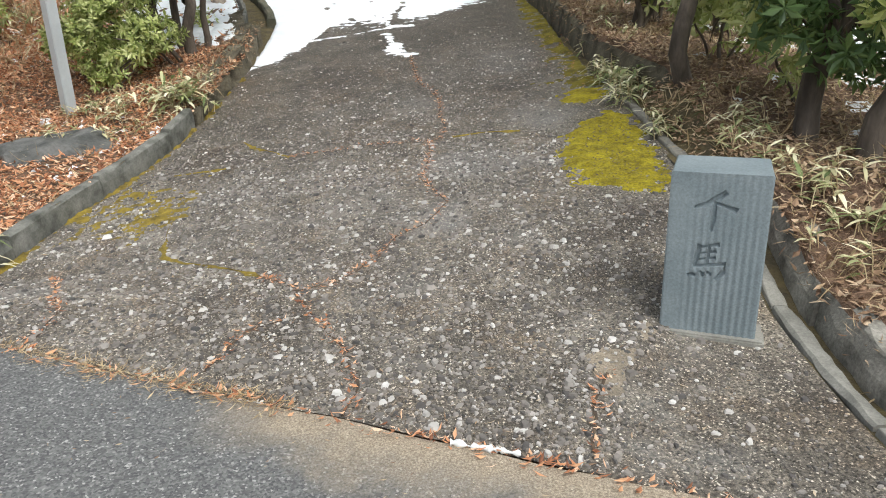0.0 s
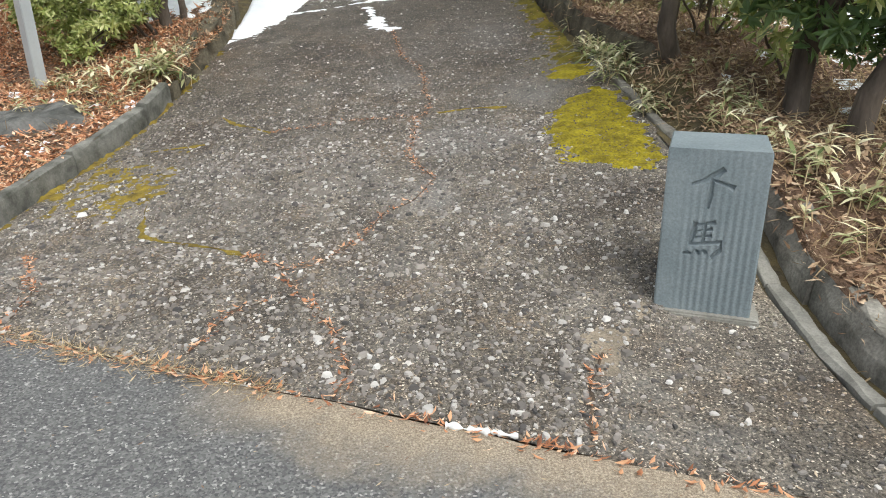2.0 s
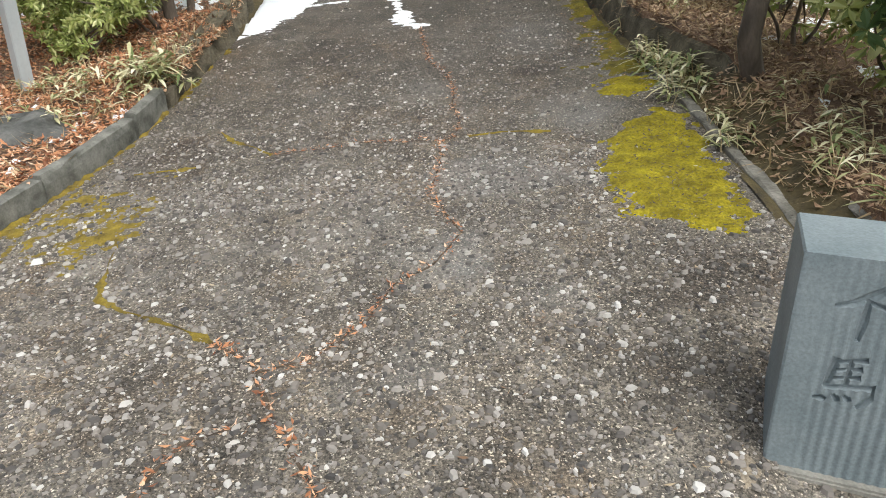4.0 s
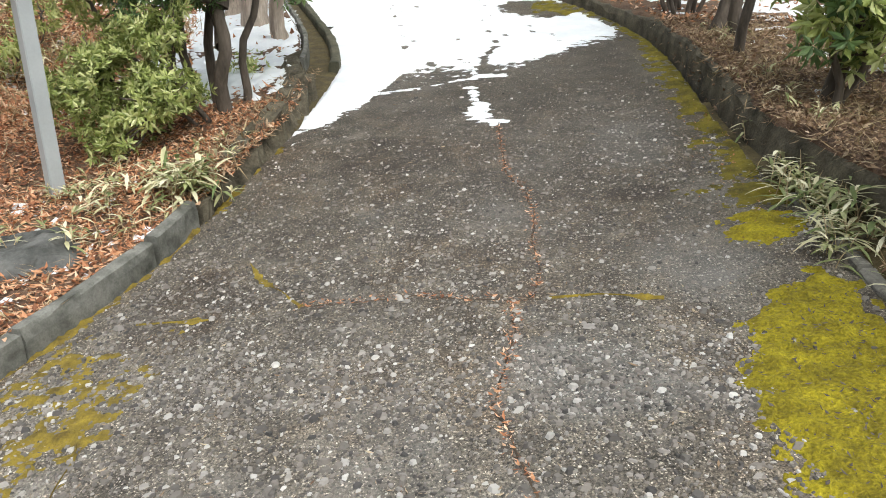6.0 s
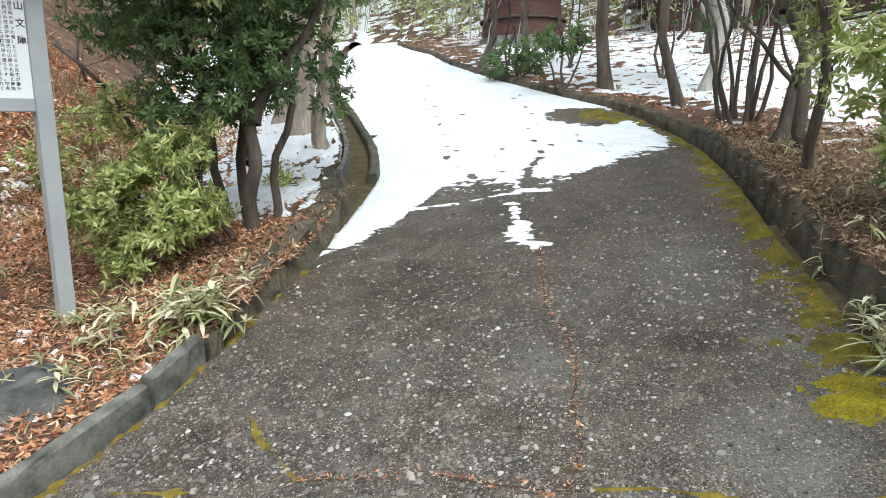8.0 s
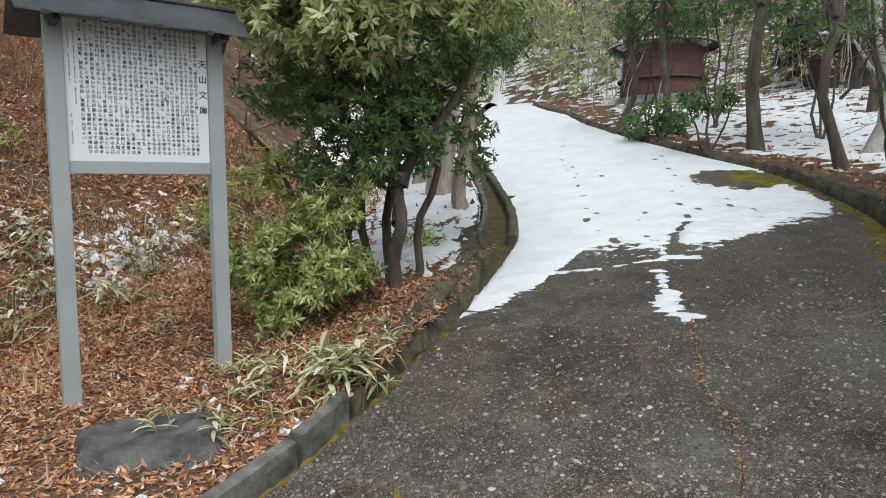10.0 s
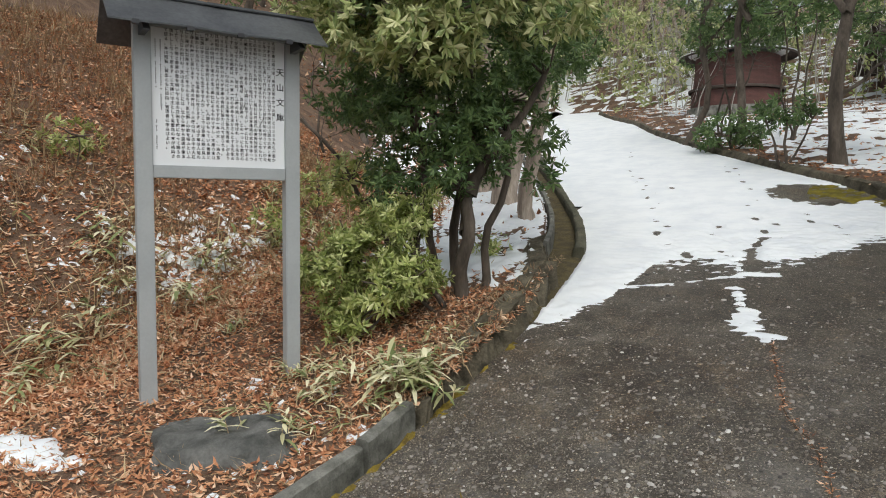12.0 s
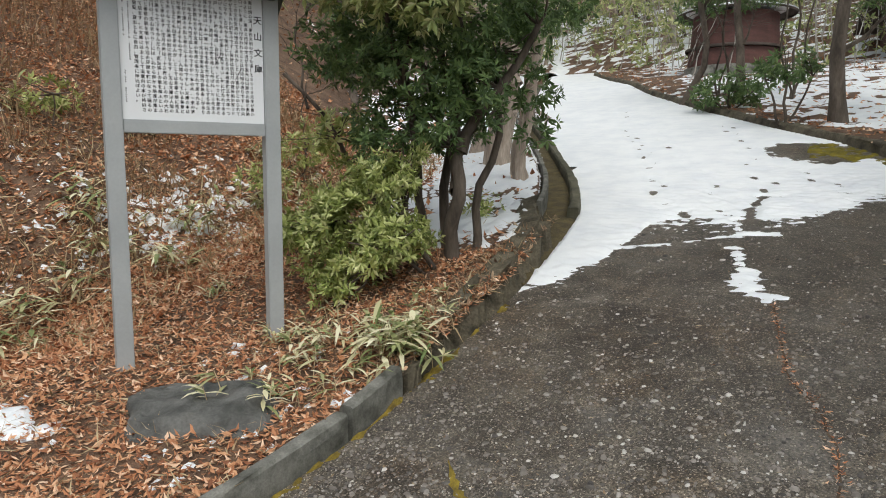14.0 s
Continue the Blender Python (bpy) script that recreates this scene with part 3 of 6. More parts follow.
# ---- the carved stone ----
def stroke(bm, pts, depth=0.011):
    """A brush stroke cut into the stone: (u, z, width) along its middle, narrowing with depth."""
    top, low = [], []
    n = len(pts)
    for i, (u, z, w) in enumerate(pts):
        du = pts[min(i + 1, n - 1)][0] - pts[max(i - 1, 0)][0]
        dz = pts[min(i + 1, n - 1)][1] - pts[max(i - 1, 0)][1]
        k = math.hypot(du, dz)
        nu, nz = -dz / k * w * 0.66, du / k * w * 0.66
        for ring_, y, sc in ((top, -0.012, 1.25), (low, depth, 0.3)):
            ring_.append((bm.verts.new((u + nu * sc, y, z + nz * sc)), bm.verts.new((u - nu * sc, y, z - nz * sc))))
    for i in range(n - 1):
        (a, b), (c, d) = top[i], top[i + 1]
        (e, f), (g, h) = low[i], low[i + 1]
        for q in ((a, c, d, b), (e, f, h, g), (a, e, g, c), (b, d, h, f)):
            bm.faces.new(q)
    for i in (0, n - 1):
        bm.faces.new((top[i][0], top[i][1], low[i][1], low[i][0]))


def carved_stone():
    e = tagged(base("carved_stone", 0.951, 2.575, 0.016, -18.5), "blue-grey ribbed stone block carved with two characters", "stone marker")
    w, d, h = 0.336, 0.31, 0.637
    bm = bmesh.new()
    box(bm, -0.075, w + 0.03, -0.03, d + 0.05, -0.1, 0.03, 0.007)
    for v in bm.verts:
        v.co += Vector((noise.noise(v.co * 9), noise.noise(v.co * 11), noise.noise(v.co * 13))) * 0.006
    part("plinth", bm, M_PLINTH, e, "pale rough concrete plinth")
    # a body with shallow vertical tooling ribs on its front
    n = 78
    prof = [(0.0, 0.0)]
    for i in range(n + 1):
        s = i / n
        x = 0.006 + s * (w - 0.012)
        rib = 0.0035 * (0.5 + 0.5 * math.sin(s * 2 * math.pi * 13)) * min(1, max(0, s - 0.12) * 6, (1 - s) * 10)
        prof.append((x, -0.004 + rib))
    prof += [(w, 0.0), (w, d), (0.0, d)]
    bm = bmesh.new()
    rings = []
    for z, inset in ((0.02, 0.0), (0.15, 0.0), (0.3, 0.0), (0.5, 0.0), (h - 0.006, 0.0), (h, 0.005)):
        fade = 1.0 if z < 0.42 else 0.35
        rings.append([bm.verts.new((x + (inset if x < w / 2 else -inset), y * fade if y < 0.01 else y - inset, z)) for x, y in prof])
    for a, b in zip(rings, rings[1:]):
        for i in range(len(prof)):
            j = (i + 1) % len(prof)
            bm.faces.new((a[i], a[j], b[j], b[i]))
    bm.faces.new(rings[-1])
    bm.faces.new(rings[0])
    bmesh.ops.recalc_face_normals(bm, faces=bm.faces)
    block = part("block", bm, M_STONE, e)
    # two hand-cut brush characters
    lines = [
        [(0.19, 0.572, 0.02), (0.165, 0.55, 0.027), (0.128, 0.524, 0.02), (0.087, 0.51, 0.013)],
        [(0.148, 0.532, 0.013), (0.185, 0.522, 0.014), (0.23, 0.505, 0.026)],
        [(0.155, 0.535, 0.016), (0.153, 0.48, 0.021), (0.148, 0.425, 0.012)],
        [(0.117, 0.375, 0.02), (0.11, 0.33, 0.018), (0.104, 0.29, 0.015)],
        [(0.12, 0.362, 0.011), (0.15, 0.371, 0.014), (0.184, 0.378, 0.018)],
        [(0.12, 0.34, 0.01), (0.15, 0.346, 0.012), (0.176, 0.353, 0.015)],
        [(0.118, 0.317, 0.01), (0.15, 0.323, 0.012), (0.176, 0.329, 0.015)],
        [(0.15, 0.375, 0.012), (0.148, 0.335, 0.013), (0.146, 0.295, 0.012)],
        [(0.1, 0.288, 0.014), (0.15, 0.297, 0.015), (0.208, 0.306, 0.02), (0.205, 0.275, 0.019), (0.178, 0.243, 0.013)],
        [(0.082, 0.252, 0.012), (0.1, 0.257, 0.018), (0.112, 0.252, 0.012)],
        [(0.124, 0.272, 0.01), (0.134, 0.262, 0.016), (0.139, 0.252, 0.01)],
        [(0.148, 0.274, 0.01), (0.158, 0.265, 0.016), (0.164, 0.257, 0.01)],
    ]
    for pts in lines:
        bm = bmesh.new()
        stroke(bm, pts)
        bmesh.ops.recalc_face_normals(bm, faces=bm.faces)
        cutter = part("cutter", bm, M_STONE)
        cutter.matrix_world = e.matrix_world
        cut = block.modifiers.new("cut", "BOOLEAN")
        cut.operation, cut.object, cut.solver = "DIFFERENCE", cutter, "EXACT"
        bpy.context.view_layer.update()
        carved = bpy.data.meshes.new_from_object(block.evaluated_get(bpy.context.evaluated_depsgraph_get()))
        block.modifiers.clear()
        block.data = carved
        bpy.data.objects.remove(cutter)
    return e


carved_stone()


# ---- the notice board ----
def notice_board():
    e = tagged(base("notice_board", -3.904, 5.486, 0.111, 63.87), "grey steel notice board with small gabled roof and dense black text", "notice board")
    e.scale = (0.94, 0.94, 0.94)
    for u, z0 in ((-0.108, 0.1), (0.928, 0.2)):
        bm = bmesh.new()
        box(bm, u, u + 0.108, -0.035, 0.06, z0, 2.86, 0.006)
        p = part("post", bm, M_POST, e)
        bm = bmesh.new()
        box(bm, u - 0.003, u + 0.111, -0.038, 0.063, z0 - 0.02, z0 + 0.075, 0.003)
        part("post_shoe", bm, M_KERB, p, "dull grey steel sleeve at the foot")
    for z0, z1 in ((1.795, 1.88), (2.8, 2.86)):
        bm = bmesh.new()
        box(bm, 0.001, 0.927, -0.02, 0.045, z0, z1, 0.004)
        part("rail", bm, M_POST, e)
    bm = bmesh.new()
    box(bm, 0.002, 0.926, -0.006, 0.012, 1.881, 2.799, 0.001)
    panel = part("panel", bm, M_PANEL, e, "white painted text panel")
    bm = bmesh.new()
    box(bm, 0.002, 0.926, 0.014, 0.035, 1.881, 2.799)
    part("backing", bm, M_POST, e)
    for i, ch in enumerate("天山文庫"):
        c = bpy.data.curves.new("glyph", "FONT")
        c.body, c.size, c.align_x, c.extrude, c.offset = ch, 0.06, "CENTER", 0.0005, 0.0008
        tmp = bpy.data.objects.new("glyph", c)
        scene.collection.objects.link(tmp)
        me = bpy.data.meshes.new_from_object(tmp)
        bpy.data.objects.remove(tmp)
        ob = link("title_character", me, M_INK, panel, "black printed title character")
        ob.matrix_basis = pose(0.893, -0.0072, 2.565 - i * 0.109, 90, 0, 0)
    # columns of small print; a star stands for what cannot be read, a plain bar
    columns = (
        "＊天山文庫は絹の道（東西文明の交った道）と＊＊＊＊先生が書か",
        "＊＊であるように、東洋と西洋の交流が中国天山山脈の北路と南路",
        "＊シルクロードを通して行なわれたことは御承知の通りです。中央",
        "＊＊＊＊この文化交流の接点であれかしという喜びがこめられて",
        "＊の名称が生まれた訳なのです。設計は民芸風の建設設計家＊＊",
        "＊＊氏の手になり、古代から現代にいたる日本建築様式を大体一つ",
        "＊積み上げたものである。仔細に御覧下さい。壁に打たれてある",
        "＊＊＊、雨戸、障子、襖の構成、自在鍵等々、どの一つにも歴史の",
        "＊＊が偲ばせられます。池は「十三夜の池」と呼ばれ、＊＊先生の",
        "＊＊ですし、庭の構成は一木一草一石の生命を生かさんとする先生の",
        "意図によるものです。中央には「天山文庫設立協力委員会」があり",
        "＊＊＊＊先生外多数の方々が文庫の育成に協力されて居られる。　",
        "文庫は昭和四十一年七月十六日落成したのですが一本の木、一束の茅",
        "＊力、その他村びと達の＊出と奉仕によるものですし、文庫の本は",
        "＊＊、作家、出版社等の寄附によるものです。人間のもっている善意と",
        "＊＊、普通は手にとることも出来ませんが、ここでは見事に眼に見え",
        "手に触れられる形となって私達の前に在ります。天山文庫は人間の",
        "＊り得る所産だと思ひます。満月の夜は「十三夜の池」の中の大石",
        "の上に＊達が大勢集まって酒をのんだり「誕生祭」の歌を唄ふといふ",
        "し、七月十六日の恒例の「天山まつり」には、北から南から朋達が集ま",
        "って来て、愛情と善意の歌を唄い乍ら池の周囲を輪になって踊るの",
        "が慣わしとなって居ます。＊文庫には主として児童向の本が格納さ",
        "れて居る。本は閲覧、貸出ともに自由。管理者に申込ばよい。　　",
    )
    rnd = random.Random(5)
    v, f = [], []

    def bar(x0, x1, z0, z1):
        s = len(v)
        v.extend(((x0, -0.0069, z0), (x1, -0.0069, z0), (x1, -0.0069, z1), (x0, -0.0069, z1)))
        f.append((s, s + 1, s + 2, s + 3))

    step = 0.0302
    for k, text in enumerate(columns):
        x = 0.843 - k * 0.0338
        text = text[-29:]
        top = 1.926 + len(text) * step
        for i, ch in enumerate(text):
            if ch == "＊":
                for dz in (0.004, 0.011, 0.018):
                    bar(x - 0.009, x + 0.009, top - i * step - dz - 0.0022, top - i * step - dz)
        c = bpy.data.curves.new("glyph", "FONT")
        c.body, c.size, c.align_x, c.offset, c.resolution_u = "\n".join(text.replace("＊", "　")), 0.027, "CENTER", 0.0004, 2
        c.space_line = step / 0.027
        tmp = bpy.data.objects.new("glyph", c)
        scene.collection.objects.link(tmp)
        me = bpy.data.meshes.new_from_object(tmp)
        bpy.data.objects.remove(tmp)
        ob = link("text_column", me, M_INK, panel, "column of black printed text")
        ob.matrix_basis = pose(x, -0.0072, top - 0.022, 90, 0, 0)
    for x, zt, zb in ((0.062, 2.72, 2.25), (0.03, 2.72, 2.4), (0.03, 2.2, 1.99)):
        z = zt
        while z > zb:
            if rnd.random() > 0.15:
                bar(x - 0.005, x + 0.005, z - 0.002, z)
                bar(x - 0.004, x + 0.005, z - 0.007, z - 0.005)
                bar(x - 0.001, x + 0.001, z - 0.009, z)
            z -= 0.0135
    tagged(from_arrays("small_print", v, f, M_INK, panel, "lines of tiny black print"), kind="stuff")
    # gabled sheet roof
    for name, n0, z0, n1, z1 in (("front_sheet", -0.27, 2.775, 0.012, 3.0), ("back_sheet", 0.30, 2.72, 0.012, 3.0)):
        bm = bmesh.new()
        us = np.linspace(-0.29, 1.16, 26)
        ring = []
        for dz in (0.0, -0.012):
            ring.append([[bm.verts.new((u, n, z + dz + 0.004 * math.sin(u * 9))) for u in us] for n, z in ((n0, z0), ((n0 + n1) / 2, (z0 + z1) / 2 - 0.008), (n1, z1))])
        for lay in ring:
            for a, b in zip(lay, lay[1:]):
                for i in range(len(us) - 1):
                    bm.faces.new((a[i], a[i + 1], b[i + 1], b[i]))
        for r in (0, 2):
            for i in range(len(us) - 1):
                bm.faces.new((ring[0][r][i], ring[0][r][i + 1], ring[1][r][i + 1], ring[1][r][i]))
        for i in (0, len(us) - 1):
            for r in (0, 1):
                bm.faces.new((ring[0][r][i], ring[0][r + 1][i], ring[1][r + 1][i], ring[1][r][i]))
        bmesh.ops.recalc_face_normals(bm, faces=bm.faces)
        part(name, bm, M_ROOF, e, "dark grey weathered roof sheet")
    bm = bmesh.new()
    box(bm, -0.29, 1.16, -0.02, 0.045, 2.99, 3.013, 0.006)
    part("ridge_cap", bm, M_ROOF, e)
    for u in (-0.13, 0.2, 0.53, 0.87):
        bm = bmesh.new()
        box(bm, u - 0.022, u + 0.022, -0.276, -0.245, 2.745, 2.776, 0.003)
        part("clip", bm, M_INK, e, "small black metal clip under the eave")
    for u in (-0.06, 0.98):
        bm = bmesh.new()
        vs = [bm.verts.new(p) for p in ((u - 0.02, -0.24, 2.73), (u - 0.02, 0.26, 2.72), (u - 0.02, 0.012, 2.955), (u + 0.02, -0.24, 2.73), (u + 0.02, 0.26, 2.72), (u + 0.02, 0.012, 2.955))]
        for q in ((0, 1, 2), (3, 5, 4), (0, 3, 4, 1), (1, 4, 5, 2), (2, 5, 3, 0)):
            bm.faces.new([vs[k] for k in q])
        part("gable_bracket", bm, M_ROOF, e)
    return e


notice_board()


# ---- rocks ----
def rock(name, x, y, z, sx, sy, sz, turn, seed, mat, label, category="rock"):
    bm = bmesh.new()
    bmesh.ops.create_icosphere(bm, subdivisions=4, radius=1.0)
    for v in bm.verts:
        c = v.co.copy()
        k = 1 + 0.3 * noise.noise(c * 1.1 + Vector((seed, 0, 0))) + 0.1 * noise.noise(c * 3.5 + Vector((0, seed, 0))) + 0.04 * noise.noise(c * 9)
        c = c * k
        c.z = max(-1, min(c.z, 0.62 + 0.2 * noise.noise(c * 1.7) + 0.05 * noise.noise(c * 6)))
        v.co = Vector((c.x * sx, c.y * sy, c.z * sz))
    ob = part(name, bm, mat)
    ob.matrix_world = pose(x, y, z, 5, -5, turn)
    return tagged(ob, label, category)


rock("flat_rock", -3.04, 5.32, 0.21, 0.46, 0.33, 0.26, 20, 3.0, M_ROCK, "flat dark grey rock half sunk in fallen leaves")


# ---- snow, moss and sand: thin uneven layers lying on the surfaces ----
def layer(name, x0, x1, y0, y1, step, depth, under, mat, sink=0.03):
    """A sheet that rises above the surface where depth(x, y) is positive."""
    xs, ys = np.arange(x0, x1 + step / 2, step), np.arange(y0, y1 + step / 2, step)
    X, Y = np.meshgrid(xs, ys)
    D = np.maximum(depth(X, Y), -sink)
    Z = under(X, Y) + D
    n, m = D.shape
    keep = D > -sink * 0.98
    cell = keep[:-1, :-1] | keep[1:, :-1] | keep[:-1, 1:] | keep[1:, 1:]
    idx = np.arange(n * m).reshape(n, m)
    q = np.stack([idx[:-1, :-1], idx[:-1, 1:], idx[1:, 1:], idx[1:, :-1]], -1)[cell]
    used, inv = np.unique(q, return_inverse=True)
    v = np.stack([X.ravel(), Y.ravel(), Z.ravel()], 1)[used]
    return from_arrays(name, v, inv.reshape(-1, 4), mat, smooth=True)


def drive_under(X, Y):
    return drive_z(X, Y) + 0.006 * fbm(X, Y, 1.5, 3, 2.0)


def earth_under(X, Y):
    return ground_z(X, Y) + bumps(X, Y)


def near_line(X, Y, pts):
    """Distance to a polyline."""
    best = np.full(X.shape, 1e9)
    for (ax, ay), (bx, by) in zip(pts, pts[1:]):
        dx, dy = bx - ax, by - ay
        s = np.clip(((X - ax) * dx + (Y - ay) * dy) / (dx * dx + dy * dy + 1e-9), 0, 1)
        best = np.minimum(best, np.hypot(X - ax - s * dx, Y - ay - s * dy))
    return best


TRACKS = [  # lines of footprints, and how deep they are trodden
    ([(-4.22, 17.0), (-3.5, 14.9), (-3.06, 13.65), (-2.55, 12.5), (-2.24, 11.59), (-1.85, 10.4), (-1.5, 9.5)], 0.024),
    ([(-1.9, 15.0), (-1.53, 13.46), (-1.13, 11.84), (-0.87, 10.89), (-0.73, 10.21)], 0.034),
    ([(-3.2, 15.2), (-2.4, 13.2), (-1.75, 11.6), (-1.3, 10.4), (-1.1, 9.7)], 0.032),
    ([(-0.9, 12.3), (-0.6, 11.4), (-0.25, 10.8)], 0.032),
]


def along(pts, step):
    out = []
    for (ax, ay), (bx, by) in zip(pts, pts[1:]):
        n = max(1, int(math.hypot(bx - ax, by - ay) / step))
        out += [(ax + (bx - ax) * i / n, ay + (by - ay) * i / n) for i in range(n)]
    return out + [pts[-1]]


def drive_snow(X, Y):
    edge = np.interp(X, [-2.4, -2.14, -1.92, -1.8, -1.72, -1.65, -1.38, -0.87, -0.67, -0.3, 0.08, 0.56, 1.2], [7.2, 7.5, 7.8, 8.15, 8.5, 9.2, 9.34, 9.28, 9.48, 9.75, 10.35, 10.85, 11.3])
    wav = fbm(X, Y * 1.5, 2.2, 3, 11.0) + 1.3 * fbm(X, Y * 2.2, 9.0, 3, 12.0)
    d = np.clip((Y - edge) * 0.10, -0.05, 0.022) + 0.017 * wav * np.exp(-np.maximum(Y - edge, 0) * 0.45)
    tip = 0.075 - near_line(X, Y, [(-0.5, 7.55), (-0.66, 7.8), (-0.8, 8.4), (-0.85, 8.6)]) * np.interp(Y, [7.4, 7.6, 8.0, 8.2, 8.6], [2.2, 1.0, 1.0, 1.9, 1.5])
    d = np.maximum(d, np.clip(tip * 0.16, -0.05, 0.02) + 0.012 * wav)
    thin = 0.03 - near_line(X, Y, [(-1.71, 8.52), (-1.28, 8.67), (-0.82, 9.0), (-0.6, 9.05)])
    d = np.maximum(d, np.clip(thin * 0.2, -0.05, 0.01) + 0.01 * wav)
    fr = 0.022 * (fbm(X, Y * 2.2, 13.0, 2, 15.0) - 0.08) - 0.03 * np.clip(edge - Y, 0, 2)
    d = np.maximum(d, np.where(np.abs(Y - edge) < 0.8, np.minimum(fr, 0.008), -0.05))
    bare = 0.1 - near_line(X, Y, [(-0.8, 9.2), (-0.9, 9.8), (-0.84, 10.3)])
    d -= np.clip(bare * 0.35, 0, 0.05)
    wet = 1.0 - ((X + 0.5 + (Y - 12.6) * 0.3) / 0.62) ** 2 - ((Y - 12.6) / 0.75) ** 2
    d -= np.clip(wet * 0.1 + 0.03 * wav, 0, 0.05)
    side = right_x(Y) - X
    d -= np.clip((0.22 + 0.1 * wav - side) * 0.3, 0, 0.05) * (Y < 12.9)
    for k, (pts, deep) in enumerate(TRACKS):
        for i, (px, py) in enumerate(along(pts, 0.3)):
            side_ = 0.07 if i % 2 else -0.07
            ax, ay = pts[-1][0] - pts[0][0], pts[-1][1] - pts[0][1]
            n_ = math.hypot(ax, ay)
            ax, ay = ax / n_, ay / n_
            cx = px - side_ * ay + 0.05 * noise.noise((i * 3.1, k, 0))
            cy = py + side_ * ax + 0.08 * noise.noise((i * 2.3, k, 5))
            near = (np.abs(X - cx) < 0.3) & (np.abs(Y - cy) < 0.3)
            dx, dy = X[near] - cx, Y[near] - cy
            lo, ac = (dx * ax + dy * ay) / 0.13, (-dx * ay + dy * ax) / 0.055
            d[near] -= deep * (0.62 + 0.9 * noise.noise((i * 1.7, k, 9))) * np.exp(-((lo**2 + ac**2) ** 2))
    slide = near_line(X, Y, TRACKS[0][0])
    d -= 0.016 * np.exp(-((slide / 0.09) ** 2)) * np.clip(0.5 + 1.5 * fbm(X, Y, 7.0, 2, 31.0), 0, 1.3)
    d -= 0.03 * np.clip(fbm(X, Y, 2.6, 2, 43.0) - 0.42, 0, 1) * (Y < 15)
    out = np.maximum(left_x(Y) - np.where(Y > 9.4, 0.08, 0.0) - X, X - right_x(Y))
    return np.where(out > 0, -0.05, d)


tagged(layer("snow_on_drive", -3.2, 1.15, 7.2, 11.6, 0.025, drive_snow, drive_under, M_SNOW), "thin wet snow melting back along the drive", "snow", kind="stuff")
tagged(layer("snow_on_drive", -5.4, 0.6, 11.55, 16.2, 0.035, drive_snow, drive_under, M_SNOW), "even white snow with footprints on the drive", "snow", kind="stuff")
tagged(layer("snow_on_drive", -9.8, -1.0, 16.15, 28.0, 0.09, drive_snow, drive_under, M_SNOW), "even white snow further up the drive", "snow", kind="stuff")


def bank_snow(X, Y):
    n1, n2 = fbm(X, Y, 0.55, 2, 21.0), 0.55 * fbm(X, Y, 7.0, 2, 25.0) + 0.75 * fbm(X, Y, 19.0, 2, 27.0)
    more = np.interp(Y, [3, 6, 7.5, 9, 14], [-0.34, -0.16, -0.02, 0.08, 0.34])
    dl = left_x(Y) - X
    strip_ = np.exp(-((dl - 0.95) / 0.75) ** 2) * np.interp(Y, [7.4, 8.2, 12], [0, 0.42, 0.45])
    spot = 0.6 * np.exp(-(((X + 3.55) / 0.22) ** 2 + ((Y - 6.02) / 0.09) ** 2)) + 1.4 * np.exp(-(((X + 4.1) / 0.45) ** 2 + ((Y - 4.75) / 0.16) ** 2))
    leafy = np.exp(-(((X + 3.3) / 0.9) ** 2 + ((Y - 6.9) / 0.9) ** 2))
    up = np.clip((dl - 3.2) / 2.0, 0, 1)
    v = 0.5 * n1 + 0.95 * n2 + more + strip_ + spot - 0.8 * leafy - 0.16 - 0.75 * up * np.interp(Y, [6, 8.5, 11, 16, 25], [0.2, 1.0, 1.7, 1.5, 0.8])
    d = np.clip(v * 0.09, -0.03, 0.034)
    return np.where(dl < np.interp(Y, [7.6, 8.4, 9.3], [0.14, 0.26, 0.5]), -0.03, d)


tagged(layer("snow_on_bank", -9.0, -2.2, 3.5, 11.2, 0.036, bank_snow, earth_under, M_SNOW), "scattered crusts of snow among fallen leaves", "snow", kind="stuff")
tagged(layer("snow_on_bank", -18.0, -2.4, 11.2, 36.0, 0.13, bank_snow, earth_under, M_SNOW), "patchy snow on the wooded slope", "snow", kind="stuff")


def right_snow(X, Y):
    n1, n2 = fbm(X, Y, 0.4, 2, 51.0), fbm(X, Y, 5.0, 3, 55.0)
    dr = X - right_x(Y)
    v = 0.4 * n1 + 1.3 * n2 + np.interp(dr, [0.2, 1.0, 2.0, 12], [-1.0, -0.35, 0.3, 0.35])
    v += np.interp(Y, [13, 15], [0, 0.9]) * np.exp(-dr / 0.9)
    v += np.interp(Y, [12, 14, 18, 22, 30], [0, 0.3, 0.15, -0.35, -0.45])
    return np.where(dr < np.interp(Y, [12, 15], [0.5, 0.16]), -0.3, np.clip(v * 0.05, -0.03, 0.02))


for x0, x1, y0, y1, step in ((-5.0, 7.0, 9.5, 21.0, 0.08), (1.5, 9.0, 1.2, 9.5, 0.1), (7.0, 16.0, 2.0, 30.0, 0.25), (-11.0, 7.0, 21.0, 40.0, 0.2)):
    tagged(layer("snow_under_trees", x0, x1, y0, y1, step, right_snow, earth_under, M_SNOW, 0.3), "broken snow lying under the trees beyond the kerb", "snow", kind="stuff")


def end_snow(X, Y):
    return np.clip((0.35 * fbm(X, Y, 0.5, 2, 57.0) + 1.1 * fbm(X, Y, 2.6, 3, 58.0) + np.interp(Y, [28, 31, 40], [0.12, -0.12, -0.35])) * 0.05, -0.03, 0.02)


